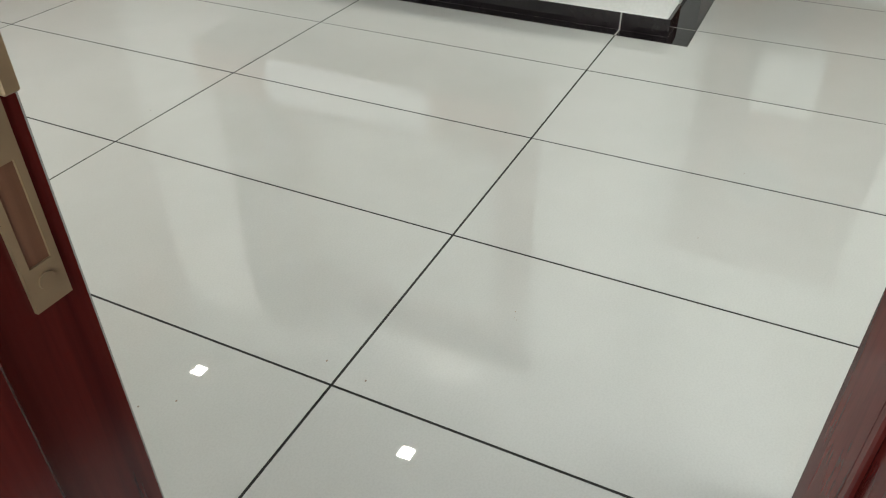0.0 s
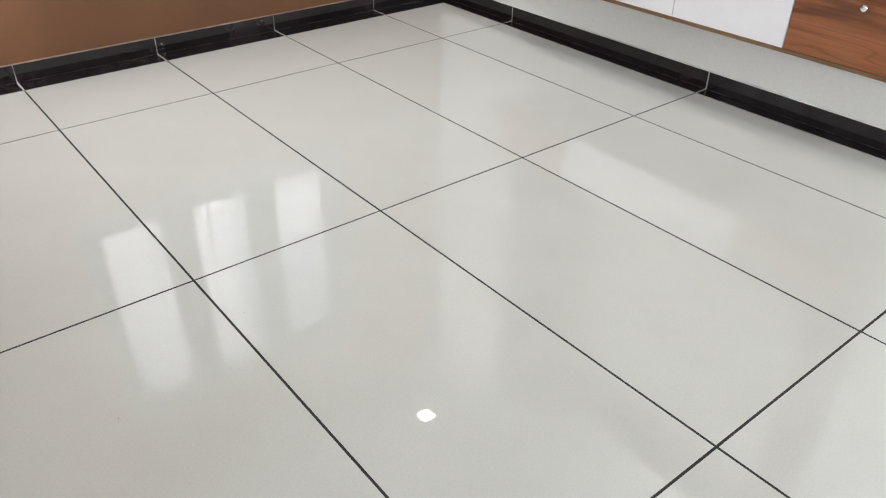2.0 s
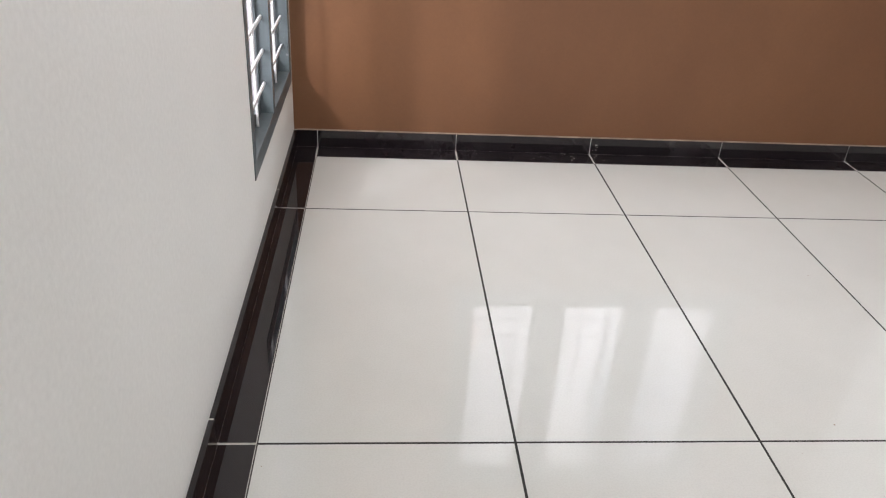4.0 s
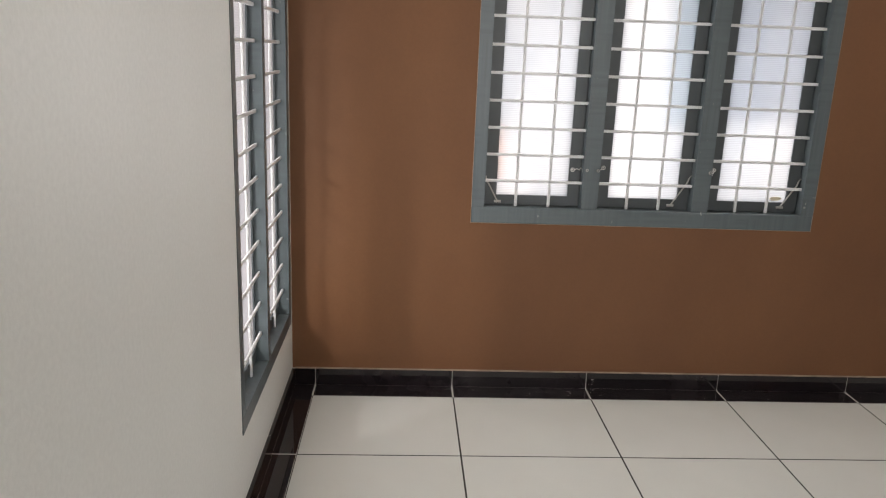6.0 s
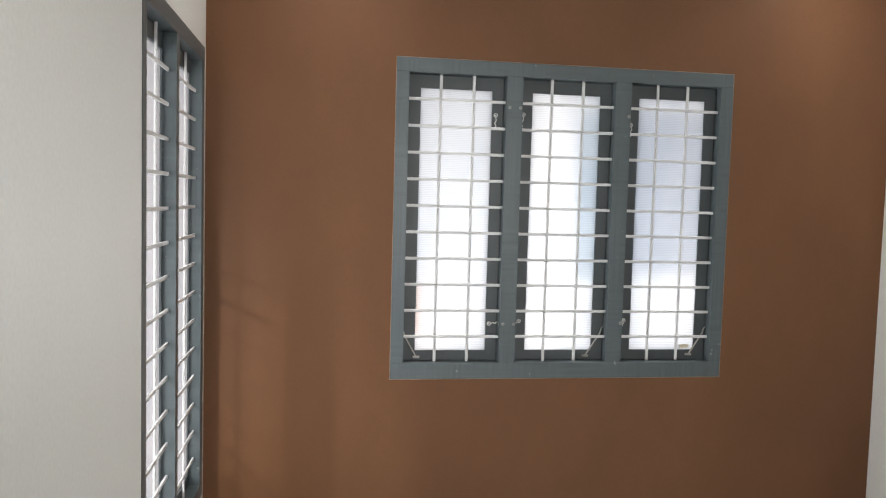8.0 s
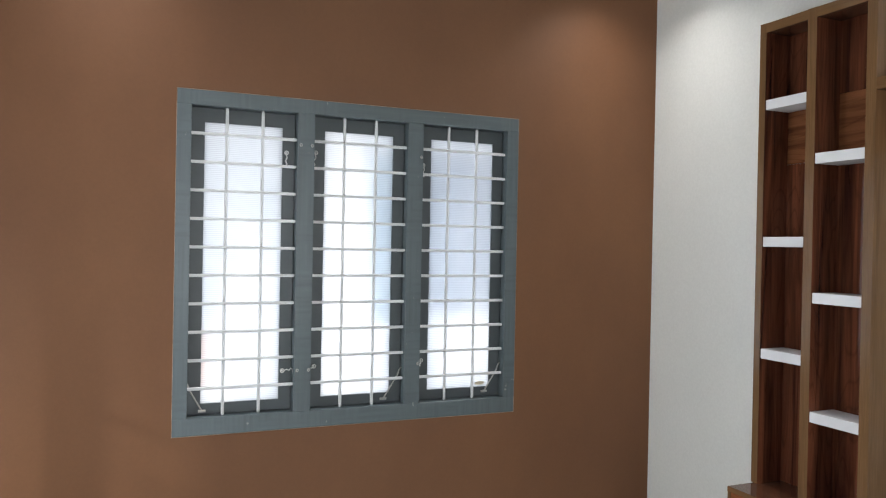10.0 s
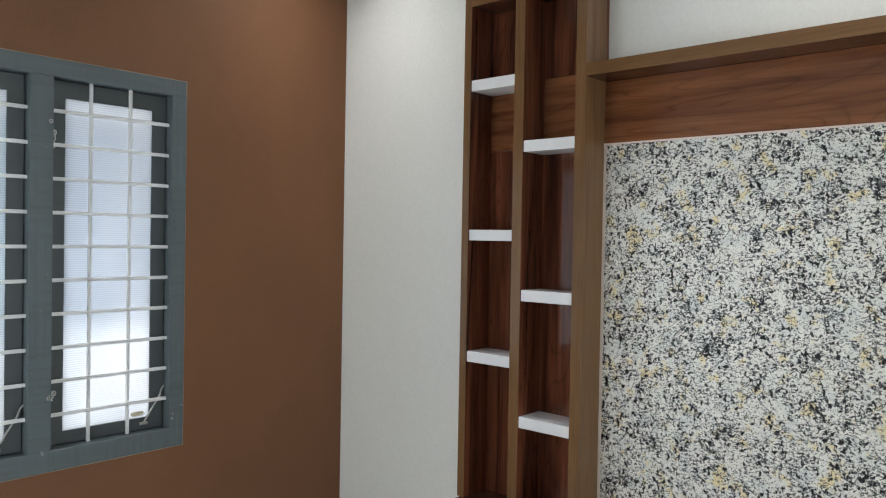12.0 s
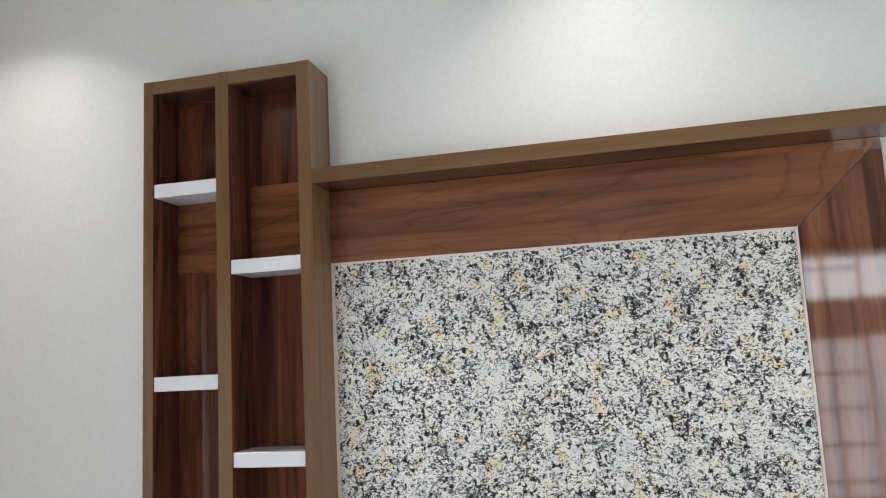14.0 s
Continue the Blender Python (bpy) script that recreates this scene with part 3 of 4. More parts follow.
def latch_plate():
    plate = base("strike_plate", -0.1205, DOOR_N, 1.013)
    tagged(plate, "worn brass strike plate screwed to the dark red door frame", "strike plate")
    x0, x1, z0, z1, y = -0.0105, 0.0105, -0.083, 0.105, -0.0025
    bm = bmesh.new()
    for b in ((x0, -0.0062, z0, z1), (0.0062, x1, z0, z1), (-0.0062, 0.0062, z0, z0 + 0.024), (-0.0062, 0.0062, -0.006, 0.022), (-0.0062, 0.0062, z1 - 0.024, z1)):
        cuboid(bm, b[0], b[1], y, 0.0, b[2], b[3])
    cuboid(bm, x1, x1 + 0.009, y - 0.003, 0.0, 0.022, 0.07, 0.001)
    p = part("plate", bm, M_BRASS, plate)
    for z in (z0 + 0.014, z1 - 0.014):
        bm = bmesh.new()
        rod(bm, (0, y - 0.001, z), (0, y + 0.001, z), 0.0048, 16)
        part("screw", bm, M_BRASS, plate)
    for za, zb in ((z0 + 0.024, -0.006), (0.022, z1 - 0.024)):
        box_part("recess", (-0.0062, 0.0062, -0.0012, -0.0004, za, zb), M_RAW, plate, 0, "raw wood showing in the latch slot")
    return plate


latch_plate()


def door_leaf():
    leaf = base("entrance_door", XW + 0.03, DOOR_S + 0.005, 0.008)
    tagged(leaf, "dark red varnished panelled wooden door, standing open into the room", "door")
    w, h, t = 0.875, 2.05, 0.038
    bm = bmesh.new()
    for b in ((0, 0.1, 0, h), (w - 0.1, w, 0, h), (0.1, w - 0.1, 0, 0.12), (0.1, w - 0.1, h - 0.12, h), (0.1, w - 0.1, 0.95, 1.07)):
        cuboid(bm, b[0], b[1], -t / 2, t / 2, b[2], b[3], 0.003)
    part("stiles_and_rails", bm, M_DOOR, leaf)
    for z0, z1 in ((0.12, 0.95), (1.07, h - 0.12)):
        bm = bmesh.new()
        cuboid(bm, 0.1, w - 0.1, -0.008, 0.008, z0, z1)
        cuboid(bm, 0.15, w - 0.15, -0.014, 0.014, z0 + 0.05, z1 - 0.05, 0.006)
        part("panel", bm, M_DOOR, leaf)
        for side in (-1, 1):
            bm = bmesh.new()
            for b in ((0.1, 0.118, z0, z1), (w - 0.118, w - 0.1, z0, z1), (0.118, w - 0.118, z0, z0 + 0.018), (0.118, w - 0.118, z1 - 0.018, z1)):
                cuboid(bm, b[0], b[1], side * 0.008, side * 0.023, b[2], b[3], 0.004)
            part("moulding", bm, M_DOOR, leaf)
    bm = bmesh.new()
    for side in (-1, 1):
        cuboid(bm, w - 0.075, w - 0.035, side * t / 2, side * (t / 2 + 0.004), 0.9, 1.1, 0.001)
        rod(bm, (w - 0.055, side * t / 2, 1.02), (w - 0.055, side * (t / 2 + 0.045), 1.02), 0.008)
        rod(bm, (w - 0.055, side * (t / 2 + 0.045), 1.02), (w - 0.165, side * (t / 2 + 0.045), 1.02), 0.009)
    part("door_handle", bm, M_BRASS, leaf, "dull brass lever handle")
    leaf.rotation_euler = (0, 0, radians(25.5))
    return leaf


door_leaf()


# television unit
def tv_base():
    y0, y1, x0, x1, z0, z1 = -0.204, -2.082, 2.615, XE, 0.321, 0.596
    unit = base("television_cabinet", XE, -1.143, z0)
    tagged(unit, "long wall hung walnut and white laminate cabinet under the granite panel", "cabinet")

    def p(name, b, mat, bevel=0.001, label="", parent=unit):
        return box_part(name, (b[0] - XE, b[1] - XE, b[2] + 1.143, b[3] + 1.143, b[4] - z0, b[5] - z0), mat, parent, bevel, label)
    top = p("top_board", (x0 + 0.001, x1, y1, y0, z1 - 0.019, z1), M_LAMD_H, label="glossy dark walnut laminate top board")
    p("edge_band", (x0, x0 + 0.001, y1, y0, z1 - 0.0188, z1 - 0.0002), M_EDGEH, 0, "olive brown edge band", top)
    p("bottom_board", (x0, x1, y1, y0, z0, z0 + 0.014), M_EDGEH)
    p("side_board", (x0, x1, y0 - 0.014, y0, z0 + 0.014, z1 - 0.019), M_EDGEV)
    p("side_board", (x0, x1, y1, y1 + 0.014, z0 + 0.014, z1 - 0.019), M_EDGEV)
    p("back_board", (x1 - 0.012, x1, y1 + 0.014, y0 - 0.014, z0 + 0.014, z1 - 0.019), M_LAMH)
    cuts = (y0 - 0.014, -0.681, -1.145, -1.609, y1 + 0.014)
    for i in range(3):
        p("divider", (x0 + 0.02, x1 - 0.012, cuts[i + 1] - 0.009, cuts[i + 1] + 0.009, z0 + 0.014, z1 - 0.019), M_LAMV, 0)
    for i in range(4):
        white = i in (1, 2)
        front = p("drawer_front", (x0 + (-0.001 if white else 0.001), x0 + 0.018, cuts[i + 1] + 0.0012, cuts[i] - 0.0012, z0 + 0.0152, z1 - 0.0202),
                  M_WLAM if white else M_FRONT, 0.001, "glossy white laminate flap front" if white else "walnut laminate drawer front with level grain")
        yk, zk = (cuts[i] + cuts[i + 1]) / 2 - 0.005 + 1.143, 0.527 - z0
        xk = x0 - XE - (0.001 if white else -0.001)
        bm = bmesh.new()
        rod(bm, (xk, yk, zk), (xk - 0.012, yk, zk), 0.0045, 12)
        made = bmesh.ops.create_uvsphere(bm, u_segments=20, v_segments=12, radius=0.0115)
        for v in made["verts"]:
            v.co.x *= 0.62
        bmesh.ops.translate(bm, vec=(xk - 0.017, yk, zk), verts=made["verts"])
        part("knob", bm, M_CHROME, front, "small round chrome knob", True)
    return unit


tv_base()


def shelf_tower():
    y0, y1, x0, z0, z1 = -0.194, -0.693, 2.742, 0.5965, 2.378
    unit = base("shelf_tower", XE, (y0 + y1) / 2, z0)
    tagged(unit, "tall open walnut shelf tower with thick white shelves on the cabinet", "shelf unit")
    yc = (y0 + y1) / 2

    def p(name, b, mat, bevel=0.001, label="", parent=unit):
        return box_part(name, (b[0] - XE, b[1] - XE, b[2] - yc, b[3] - yc, b[4] - z0, b[5] - z0), mat, parent, bevel, label)
    for a, b in ((-0.224, y0), (-0.455, -0.416), (y1, -0.656)):
        core = p("upright", (x0 + 0.002, XE - 0.016, a + (0.002 if a == y1 else 0), b, z0, z1), M_LAMD, 0, "dark walnut laminate board")
        p("edge_band", (x0, x0 + 0.0018, a, b, z0, z1), M_EDGEV, 0.0005, "olive brown edge band", core)
        if a == y1:
            p("outer_face", (x0 + 0.002, XE - 0.016, a, a + 0.0018, z0, z1), M_EDGEV, 0, "brown laminate outer face", core)
    for a, b in ((-0.416, -0.224), (-0.656, -0.455)):
        core = p("top_board", (x0 + 0.003, XE - 0.016, a, b, z1 - 0.037, z1 - 0.001), M_LAMD_H, 0, "dark walnut laminate board")
        p("edge_band", (x0 + 0.001, x0 + 0.0028, a, b, z1 - 0.037, z1 - 0.001), M_EDGEH, 0, "olive brown edge band", core)
    for a, b in ((z0, 1.838), (2.078, z1)):
        p("back_panel", (XE - 0.015, XE - 0.001, y1, y0, a, b), M_LAMD, 0, "walnut laminate back with upright grain")
    p("back_panel", (XE - 0.015, XE - 0.001, y1, y0, 1.839, 2.077), M_LAMH, 0, "walnut laminate back with level grain")
    for zs in (2.043, 1.515, 1.083):
        p("shelf", (x0 + 0.004, XE - 0.016, -0.4155, -0.2245, zs, zs + 0.038), M_WLAM, 0.0015, "thick white laminate shelf")
    for zs in (1.815, 1.314, 0.887):
        p("shelf", (x0 + 0.004, XE - 0.016, -0.6555, -0.4555, zs, zs + 0.038), M_WLAM, 0.0015, "thick white laminate shelf")
    return unit


shelf_tower()


def tv_surround():
    thing = base("television_surround", XE, -1.39, 0.5965)
    tagged(thing, "walnut laminate surround with a ledge round a speckled granite panel", "wall panel")
    o = (XE, -1.39, 0.5965)

    def p(name, b, mat, bevel=0.001, label=""):
        return box_part(name, (b[0] - o[0], b[1] - o[0], b[2] - o[1], b[3] - o[1], b[4] - o[2], b[5] - o[2]), mat, thing, bevel, label)
    ledge = box_part("ledge", (2.7438 - o[0], 0, -0.77, 0.6965, 1.4415, 1.4815), M_LAMD_H, thing, 0, "projecting glossy dark walnut laminate ledge")
    box_part("edge_band", (2.742 - o[0], 2.7436 - o[0], -0.77, 0.6965, 1.4415, 1.4815), M_EDGEH, ledge, 0.0005, "olive brown edge band")
    gl, gr, gt, gb, wr = -0.702, -1.884, 1.838, 0.610, -2.09
    # top band, cut to a mitre at its outer end
    bm = bmesh.new()
    xs = (2.863 - o[0], XE - 0.001 - o[0])
    d = 0.001
    ring = [(-0.694, gt), (-0.694, 2.037), (wr + 0.0, 2.037), (gr, gt)]
    for xx in xs:
        for yy, zz in ring:
            bm.verts.new((xx, yy - o[1], zz - o[2]))
    bm.verts.ensure_lookup_table()
    v = bm.verts
    bm.faces.new([v[i] for i in (0, 1, 2, 3)])
    bm.faces.new([v[i] for i in (7, 6, 5, 4)])
    for i in range(4):
        j = (i + 1) % 4
        bm.faces.new([v[i], v[i + 4], v[j + 4], v[j]])
    bmesh.ops.recalc_face_normals(bm, faces=bm.faces[:])
    part("top_band", bm, M_LAMH, thing, "walnut laminate band with level grain")
    bm = bmesh.new()
    ring = [(gr - d, 0.5975), (gr - d, gt - d), (wr, 2.036 - d), (wr, 0.5975)]
    for xx in xs:
        for yy, zz in ring:
            lean = 0.0085 if xx == xs[0] and yy == wr else 0.0
            bm.verts.new((xx + lean, yy - o[1], zz - o[2]))
    bm.verts.ensure_lookup_table()
    v = bm.verts
    bm.faces.new([v[i] for i in (0, 1, 2, 3)])
    bm.faces.new([v[i] for i in (7, 6, 5, 4)])
    for i in range(4):
        j = (i + 1) % 4
        bm.faces.new([v[i], v[i + 4], v[j + 4], v[j]])
    bmesh.ops.recalc_face_normals(bm, faces=bm.faces[:])
    part("side_band", bm, M_LAMV, thing, "walnut laminate band with upright grain")
    p("granite_slab", (2.862, XE - 0.001, gr + 0.007, gl - 0.001, gb, gt - 0.006), M_GRANITE, 0.001, "black, white and ochre speckled granite slab")
    bm = bmesh.new()
    for b in ((2.8605, gr + 0.0005, gl, gt - 0.006, gt - 0.0005), (2.8605, gr + 0.0005, gl, 0.597, gb), (2.8605, gr + 0.0005, gr + 0.0065, gb, gt - 0.006), (2.8605, gl - 0.0005, -0.694, 0.597, gt)):
        cuboid(bm, b[0] - o[0], XE - 0.001 - o[0], b[1] - o[1], b[2] - o[1], b[3] - o[2], b[4] - o[2])
    part("filler_line", bm, M_TRIM, thing, "pale pinkish joint filler round the granite")
    return thing


tv_surround()


def socket_plate():
    y0, y1, z0, z1 = -1.350, -1.672, 0.680, 0.786
    thing = base("socket_plate", 2.861, (y0 + y1) / 2, (z0 + z1) / 2)
    tagged(thing, "long white plastic plate with two five pin sockets on the granite", "electrical socket")
    w, h = (y0 - y1) / 2, (z1 - z0) / 2
    bm = bmesh.new()
    cuboid(bm, -0.008, 0, -w, w, -h, h, 0.003)
    part("cover", bm, M_PLASTIC, thing)
    for yc in (-0.022, -0.106):
        bm = bmesh.new()
        cuboid(bm, -0.0105, -0.008, yc - 0.036, yc + 0.036, -0.023, 0.025, 0.001)
        mod = part("socket", bm, M_PLASTIC, thing)
        bm = bmesh.new()
        off = -0.016 if yc > -0.05 else 0.016
        for dy, dz, r in ((0, 0.013, 0.0028), (-0.0095, 0.003, 0.0022), (0.0095, 0.003, 0.0022), (-0.0095, -0.011, 0.002), (0.0095, -0.011, 0.002)):
            rod(bm, (-0.0112, yc + off + dy, dz), (-0.0100, yc + off + dy, dz), r, 10)
        part("pin_holes", bm, M_HOLE, mod)
    bm = bmesh.new()
    cuboid(bm, -0.0095, -0.008, 0.035, w - 0.012, -0.024, 0.026, 0.0006)
    part("blank", bm, M_PLASTIC, thing)


socket_plate()


# lamps
def downlight():
    thing = base("downlight", 0, 0, CEIL)
    bm = bmesh.new()
    for b in ((-0.062, -0.048, -0.062, 0.062), (0.048, 0.062, -0.062, 0.062), (-0.048, 0.048, -0.062, -0.048), (-0.048, 0.048, 0.048, 0.062)):
        cuboid(bm, *b, -0.004, 0.0)
    part("rim", bm, M_PLASTIC, thing)
    bm = bmesh.new()
    cuboid(bm, -0.048, 0.048, -0.048, 0.048, 0.006, 0.012)
    part("diffuser", bm, M_OPAL, thing)
    return tagged(thing, "small square white downlight in the ceiling, switched on", "downlight", "ceiling downlights")


first = downlight()
first.location = (*DOWNLIGHTS[0], CEIL)
for lx, ly in DOWNLIGHTS[1:]:
    copy_thing(first, pose(lx, ly, CEIL))


def wall_lamp():
    thing = base("wall_lamp", 1.6, YN, 2.68)
    tagged(thing, "small wall lamp with opal glass drops above the window", "wall lamp")
    bm = bmesh.new()
    cuboid(bm, -0.11, 0.11, -0.02, 0, -0.025, 0.025, 0.004)
    part("back_plate", bm, M_CHROME, thing)
    for dx, low in ((-0.085, -0.118), (0.085, -0.124)):
        bm = bmesh.new()
        path_rod(bm, [(dx, -0.01, 0), (dx, -0.15, 0.0), (dx, -0.155, -0.045)], 0.004)
        part("arm", bm, M_CHROME, thing)
        bm = bmesh.new()
        made = bmesh.ops.create_uvsphere(bm, u_segments=24, v_segments=16, radius=0.034)
        for v in made["verts"]:
            if v.co.z > 0:
                v.co.x *= 1 - v.co.z * 9
                v.co.y *= 1 - v.co.z * 9
                v.co.z *= 1.7
        bmesh.ops.translate(bm, vec=(dx, -0.155, low + 0.034), verts=bm.verts[:])
        part("shade", bm, M_OPAL, thing, "opal glass drop", True)


wall_lamp()

# skirting and border strips
SK_H, SK_T = 0.075, 0.013
JX = [0.0, 0.6, 1.2, 1.8, 2.4, 2.80]
JY = [0.0, -1.2, -2.4, -3.6, -4.8, -6.0]
G = 0.0035


def runs(lo, hi, cuts):
    pts = [lo] + sorted(c for c in cuts if lo + 0.02 < c < hi - 0.02) + [hi]
    return list(zip(pts, pts[1:]))


border = tagged(wall("floor_border", [
    (XW, 0, DOOR_N, YN, -0.02, -0.0002), (0, XE, 0.487, YN, -0.02, -0.0002), (2.80, XE, -2.697, 0.487, -0.02, -0.0002),
    (XE, XFAR, -2.697, -2.593, -0.02, -0.0002)], M_WGROUT, "pale grout under the black border strips"), kind="structure")
skirt = tagged(wall("baseboard", [
    (XW, XW + SK_T - 0.003, DOOR_N + FT, YN, 0, SK_H - 0.001), (XW, XE, YN - SK_T + 0.003, YN, 0, SK_H - 0.001),
    (XE - SK_T + 0.003, XE, -2.593, YN, 0, SK_H - 0.001), (XE, XE + 0.2, -2.593 - SK_T + 0.003, -2.593, 0, SK_H - 0.001),
    (XHALL, XFAR, -2.57 - SK_T + 0.003, -2.57, 0, SK_H - 0.001), (XHALL - SK_T + 0.003, XHALL, -2.57, YN, 0, SK_H - 0.001),
    (XFAR - SK_T + 0.003, XFAR, YS, -2.57 - SK_T, 0, SK_H - 0.001), (XW, XW + SK_T - 0.003, YS, DOOR_S - FT, 0, SK_H - 0.001)],
    M_WGROUT, "pale backing and grout of the black granite skirting"), kind="structure")


def strip(parent, name, x0, x1, y0, y1, z0, z1):
    ob = box_part(name, (x0, x1, y0, y1, z0, z1), M_BLACK, parent, 0.0004)
    return ob


def laid(lo, hi, cuts, g=G):
    """Pieces between joints: a gap at each joint, none at the ends."""
    return [(a + (g if a > lo + 1e-6 else 0), b - (g if b < hi - 1e-6 else 0)) for a, b in runs(lo, hi, cuts)]


for a, b in laid(DOOR_N, 0.4865, JY):
    strip(border, "border_strip", XW + SK_T, 0 - G / 2, a, b, -0.012, 0.0005)
for a, b in laid(XW + SK_T, XE - SK_T, JX[:-1]):
    strip(border, "border_strip", a, b, 0.4875, YN - SK_T, -0.012, 0.0005)
for a, b in laid(-2.697, 0.4865, JY):
    strip(border, "border_strip", 2.80 + G / 2, XE - SK_T, a, b, -0.012, 0.0005)
for a, b in laid(XE - SK_T + 0.0005, XFAR - SK_T, [3.0, 3.6, 4.2]):
    strip(border, "border_strip", a, b, -2.697, -2.593 - SK_T if b < 3.1 else -2.57 - SK_T, -0.012, 0.0005)
for a, b in laid(DOOR_N + FT, YN - SK_T, JY):
    strip(skirt, "skirting_tile", XW, XW + SK_T, a, b, 0.0005, SK_H)
for a, b in laid(XW + SK_T, XE - SK_T, JX[:-1], G / 2):
    strip(skirt, "skirting_tile", a, b, YN - SK_T, YN, 0.0005, SK_H)
for a, b in laid(-2.593 - SK_T, YN - SK_T, JY):
    strip(skirt, "skirting_tile", XE - SK_T, XE, a, b, 0.0005, SK_H)
strip(skirt, "skirting_tile", XE + 0.0005, XE + 0.2, -2.593 - SK_T, -2.593, 0.0005, SK_H)
for a, b in laid(XHALL, XFAR - SK_T, [4.2]):
    strip(skirt, "skirting_tile", a, b, -2.57 - SK_T, -2.57, 0.0005, SK_H)
strip(skirt, "skirting_tile", XHALL - SK_T, XHALL - 0.0005, -2.57 - SK_T, YN, 0.0005, SK_H)
for a, b in laid(YS, -2.57 - SK_T, JY):
    strip(skirt, "skirting_tile", XFAR - SK_T, XFAR, a, b, 0.0005, SK_H)
for a, b in laid(YS, DOOR_S - FT, JY):
    strip(skirt, "skirting_tile", XW, XW + SK_T, a, b, 0.0005, SK_H)
box_part("skirting_filler", (XW + SK_T, XE - SK_T, YN - SK_T + 0.001, YN, SK_H, SK_H + 0.0025), M_FILL, skirt, 0)
box_part("skirting_filler", (XE - SK_T + 0.001, XE, -2.593, YN - SK_T, SK_H, SK_H + 0.002), M_WHITE, skirt, 0)

# floor tiles
floor = wall("floor", [(XW - 0.23, XFAR, YS, YN, -0.1, -0.0205), (XW, XFAR, YS, YN, -0.0204, -0.0006)], M_GROUT, "polished white floor tiles with dark joints")
rng = random.Random(4)
shared = {}
TG = 0.0066


def tile(x0, x1, y0, y1):
    w, d = round(x1 - x0, 4), round(y1 - y0, 4)
    if w < 0.02 or d < 0.02:
        return
    if (w, d) not in shared:
        bm = bmesh.new()
        cuboid(bm, -w / 2 + TG / 2, w / 2 - TG / 2, -d / 2 + TG / 2, d / 2 - TG / 2, -0.009, 0.0)
        shared[(w, d)] = mesh_of("floor_tile", bm, M_TILE)
    ob = new("floor_tile", shared[(w, d)])
    ob.location = ((x0 + x1) / 2, (y0 + y1) / 2, 0)
    ob.rotation_euler = (radians(rng.uniform(-0.03, 0.03)), radians(rng.uniform(-0.04, 0.04)), 0)
    ob.parent = floor


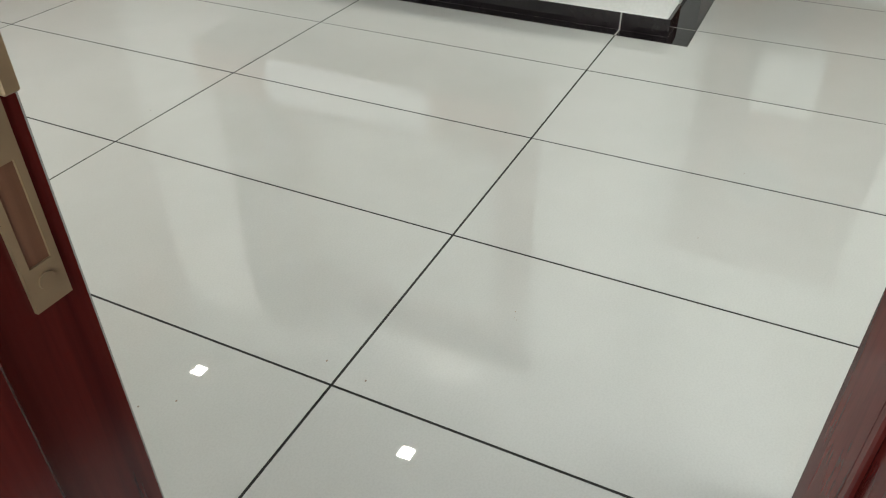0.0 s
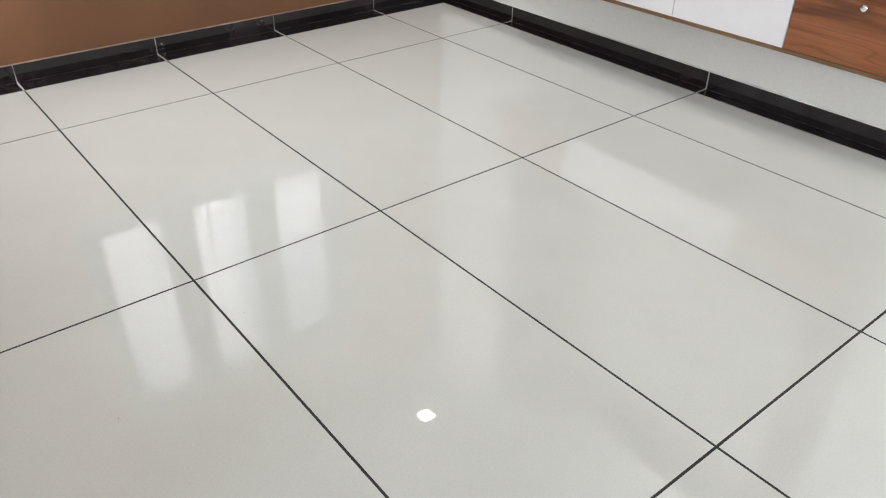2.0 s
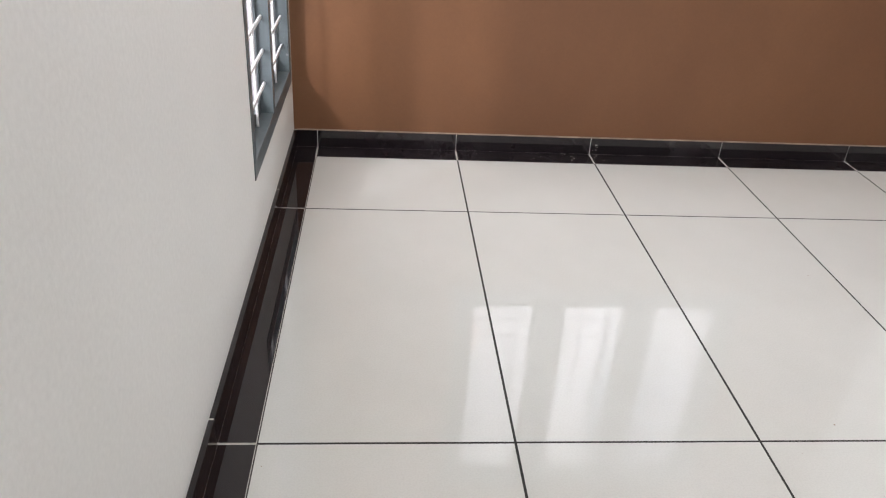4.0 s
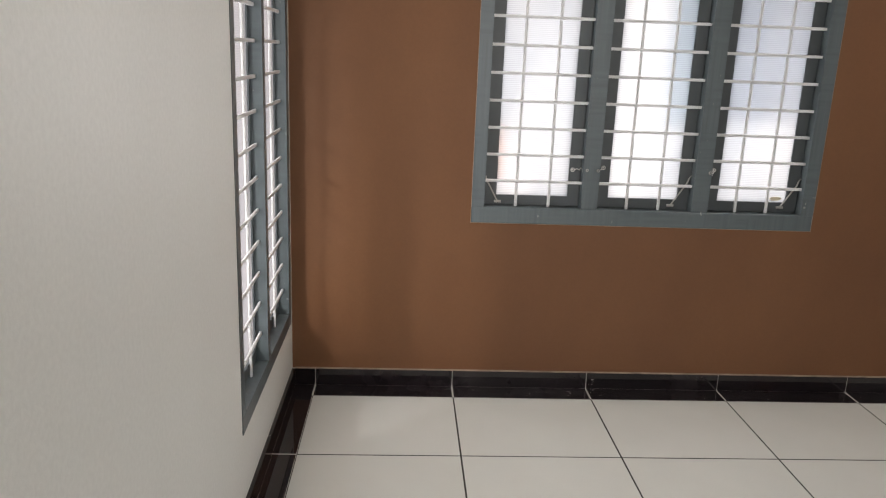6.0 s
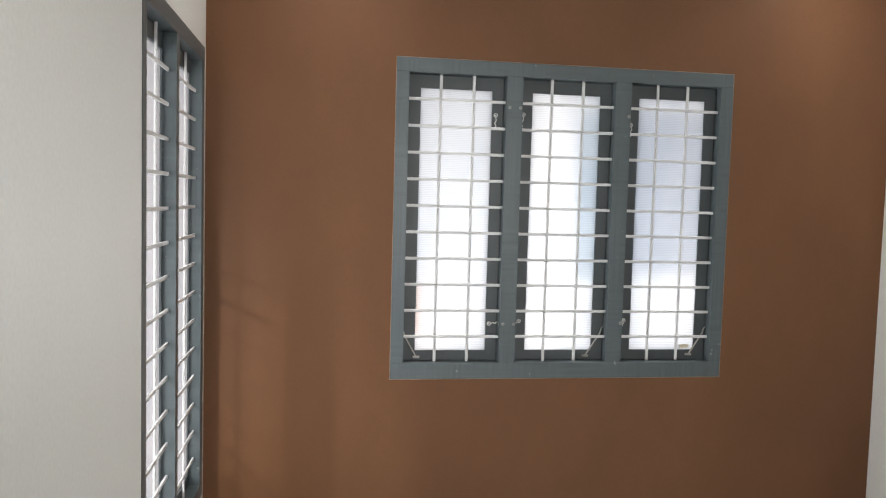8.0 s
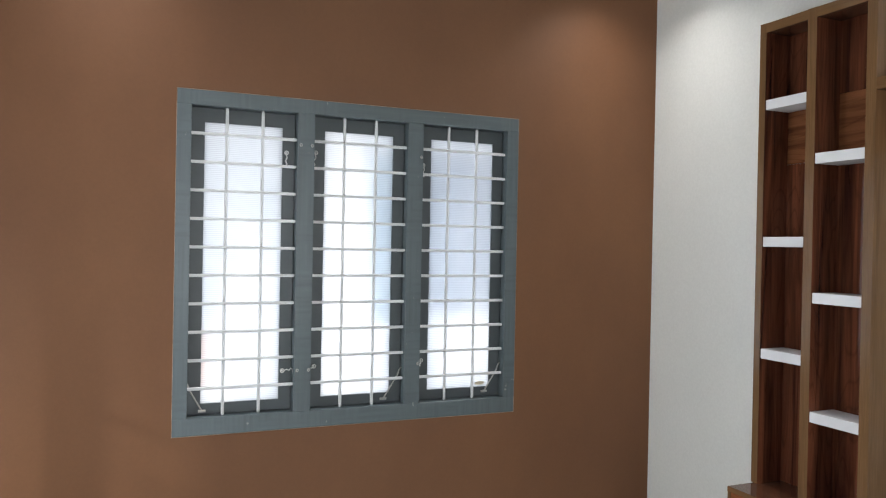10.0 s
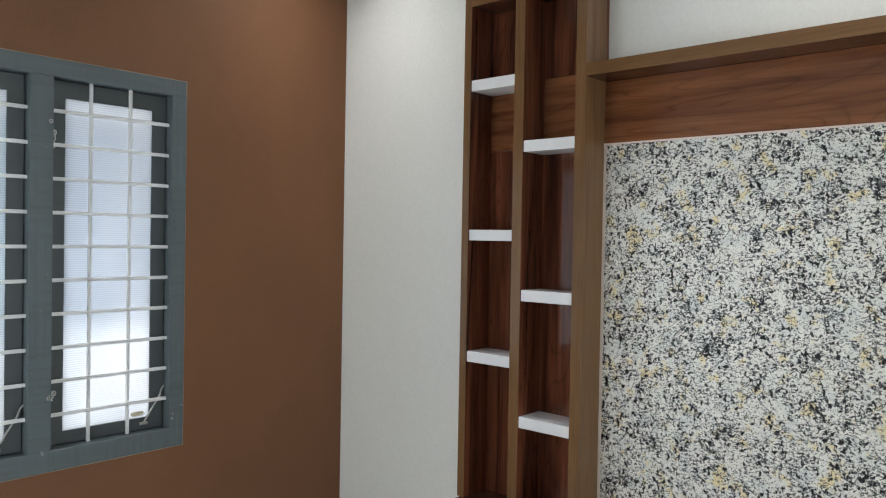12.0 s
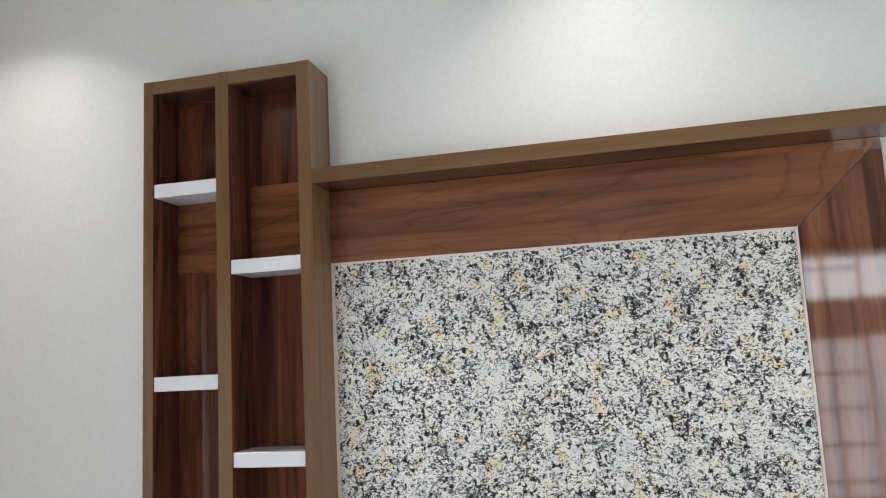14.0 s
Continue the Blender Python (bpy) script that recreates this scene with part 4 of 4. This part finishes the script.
for i in range(0, 8):
    for j in range(-1, 6):
        x0, x1 = 0.6 * i, 0.6 * i + 0.6
        y1, y0 = -1.2 * j, -1.2 * j - 1.2
        y1, y0 = min(y1, 0.487), max(y0, YS)
        x1 = min(x1, XFAR - SK_T)
        if x0 >= 2.4 - 1e-6 and y0 > -2.5:
            if x0 < 2.5:
                tile(x0, 2.80, y0, y1)
            elif x0 > 2.9:
                tile(max(x0, XE + 0.2) if x0 < 3.3 else x0, min(x1, XHALL - SK_T), y0, y1)
            continue
        if x0 >= 2.4 - 1e-6 and y0 > -3.7:
            if x0 < 2.5:
                bm = bmesh.new()
                e = TG / 2
                ring = [(2.4 + e, -3.6 + e), (3.0 - e, -3.6 + e), (3.0 - e, -2.697 - e), (2.80 - e, -2.697 - e), (2.80 - e, -2.4 - e), (2.4 + e, -2.4 - e)]
                top = [bm.verts.new((px, py, 0.0)) for px, py in ring]
                low = [bm.verts.new((px, py, -0.009)) for px, py in ring]
                bm.faces.new(top)
                bm.faces.new(low[::-1])
                for k in range(6):
                    bm.faces.new((top[k], low[k], low[(k + 1) % 6], top[(k + 1) % 6]))
                part("floor_tile", bm, M_TILE, floor)
            else:
                tile(x0, x1, -3.6, -2.697)
                if x0 < 3.9:
                    tile(max(x0, XE + 0.2) if x0 < 3.3 else x0, min(x1, XHALL - SK_T), -2.57, -2.4)
            continue
        tile(x0, x1, y0, y1)
for j in range(2, 6):
    y1, y0 = min(-1.2 * j, DOOR_N), max(-1.2 * j - 1.2, YS)
    tile(XW, 0, y0, y1)
bm = bmesh.new()
cuboid(bm, XW - 0.23, XW, DOOR_S, DOOR_N, -0.012, 0.0, 0.001)
tagged(part("threshold", bm, M_BLACK), "polished black granite door threshold", kind="structure")

# crumbs and scuffs on the floor
rng = random.Random(11)
bm = bmesh.new()
spots = [(0.983, -2.663), (0.957, -2.676), (0.642, -2.459), (0.962, -2.668), (0.38, -2.079), (0.527, -1.577), (0.02, -1.27), (0.956, 0.447), (1.225, 0.415)]
spots += [(rng.uniform(0.2, 2.6), rng.uniform(-3.2, 0.3)) for k in range(14)]
for cx, cy in spots:
    made = bmesh.ops.create_icosphere(bm, subdivisions=1, radius=rng.uniform(0.0008, 0.0022))
    for v in made["verts"]:
        v.co.x *= rng.uniform(0.6, 2.2)
        v.co.z = max(0.0, v.co.z) * 0.5
    bmesh.ops.translate(bm, vec=(cx, cy, 0.0002), verts=made["verts"])
specks = bmesh.new()
marks = [(1.21 + 0.03 * rng.random(), 0.5925, 0.012 + 0.035 * rng.random()) for k in range(7)] + [(rng.uniform(0.95, 1.28), rng.uniform(0.51, 0.585), 0.0008) for k in range(14)]
marks += [(rng.uniform(0.1, 2.7), rng.uniform(0.50, 0.588), 0.0008) for k in range(10)]
for mx, my, mz in marks:
    made = bmesh.ops.create_icosphere(specks, subdivisions=1, radius=rng.uniform(0.0010, 0.0022))
    for v in made["verts"]:
        v.co.x *= rng.uniform(0.8, 2.0)
        v.co.y *= 0.4 if mz > 0.005 else 1.2
        v.co.z *= 1.0 if mz > 0.005 else 0.3
    bmesh.ops.translate(specks, vec=(mx, my, mz), verts=made["verts"])
tagged(part("paint_specks", specks, M_WGROUT), "tiny pale paint specks on the black granite skirting", "paint splashes", kind="stuff")
tagged(part("floor_crumbs", bm, M_FILL), "tiny crumbs of dirt on the polished floor", "dirt", kind="stuff")
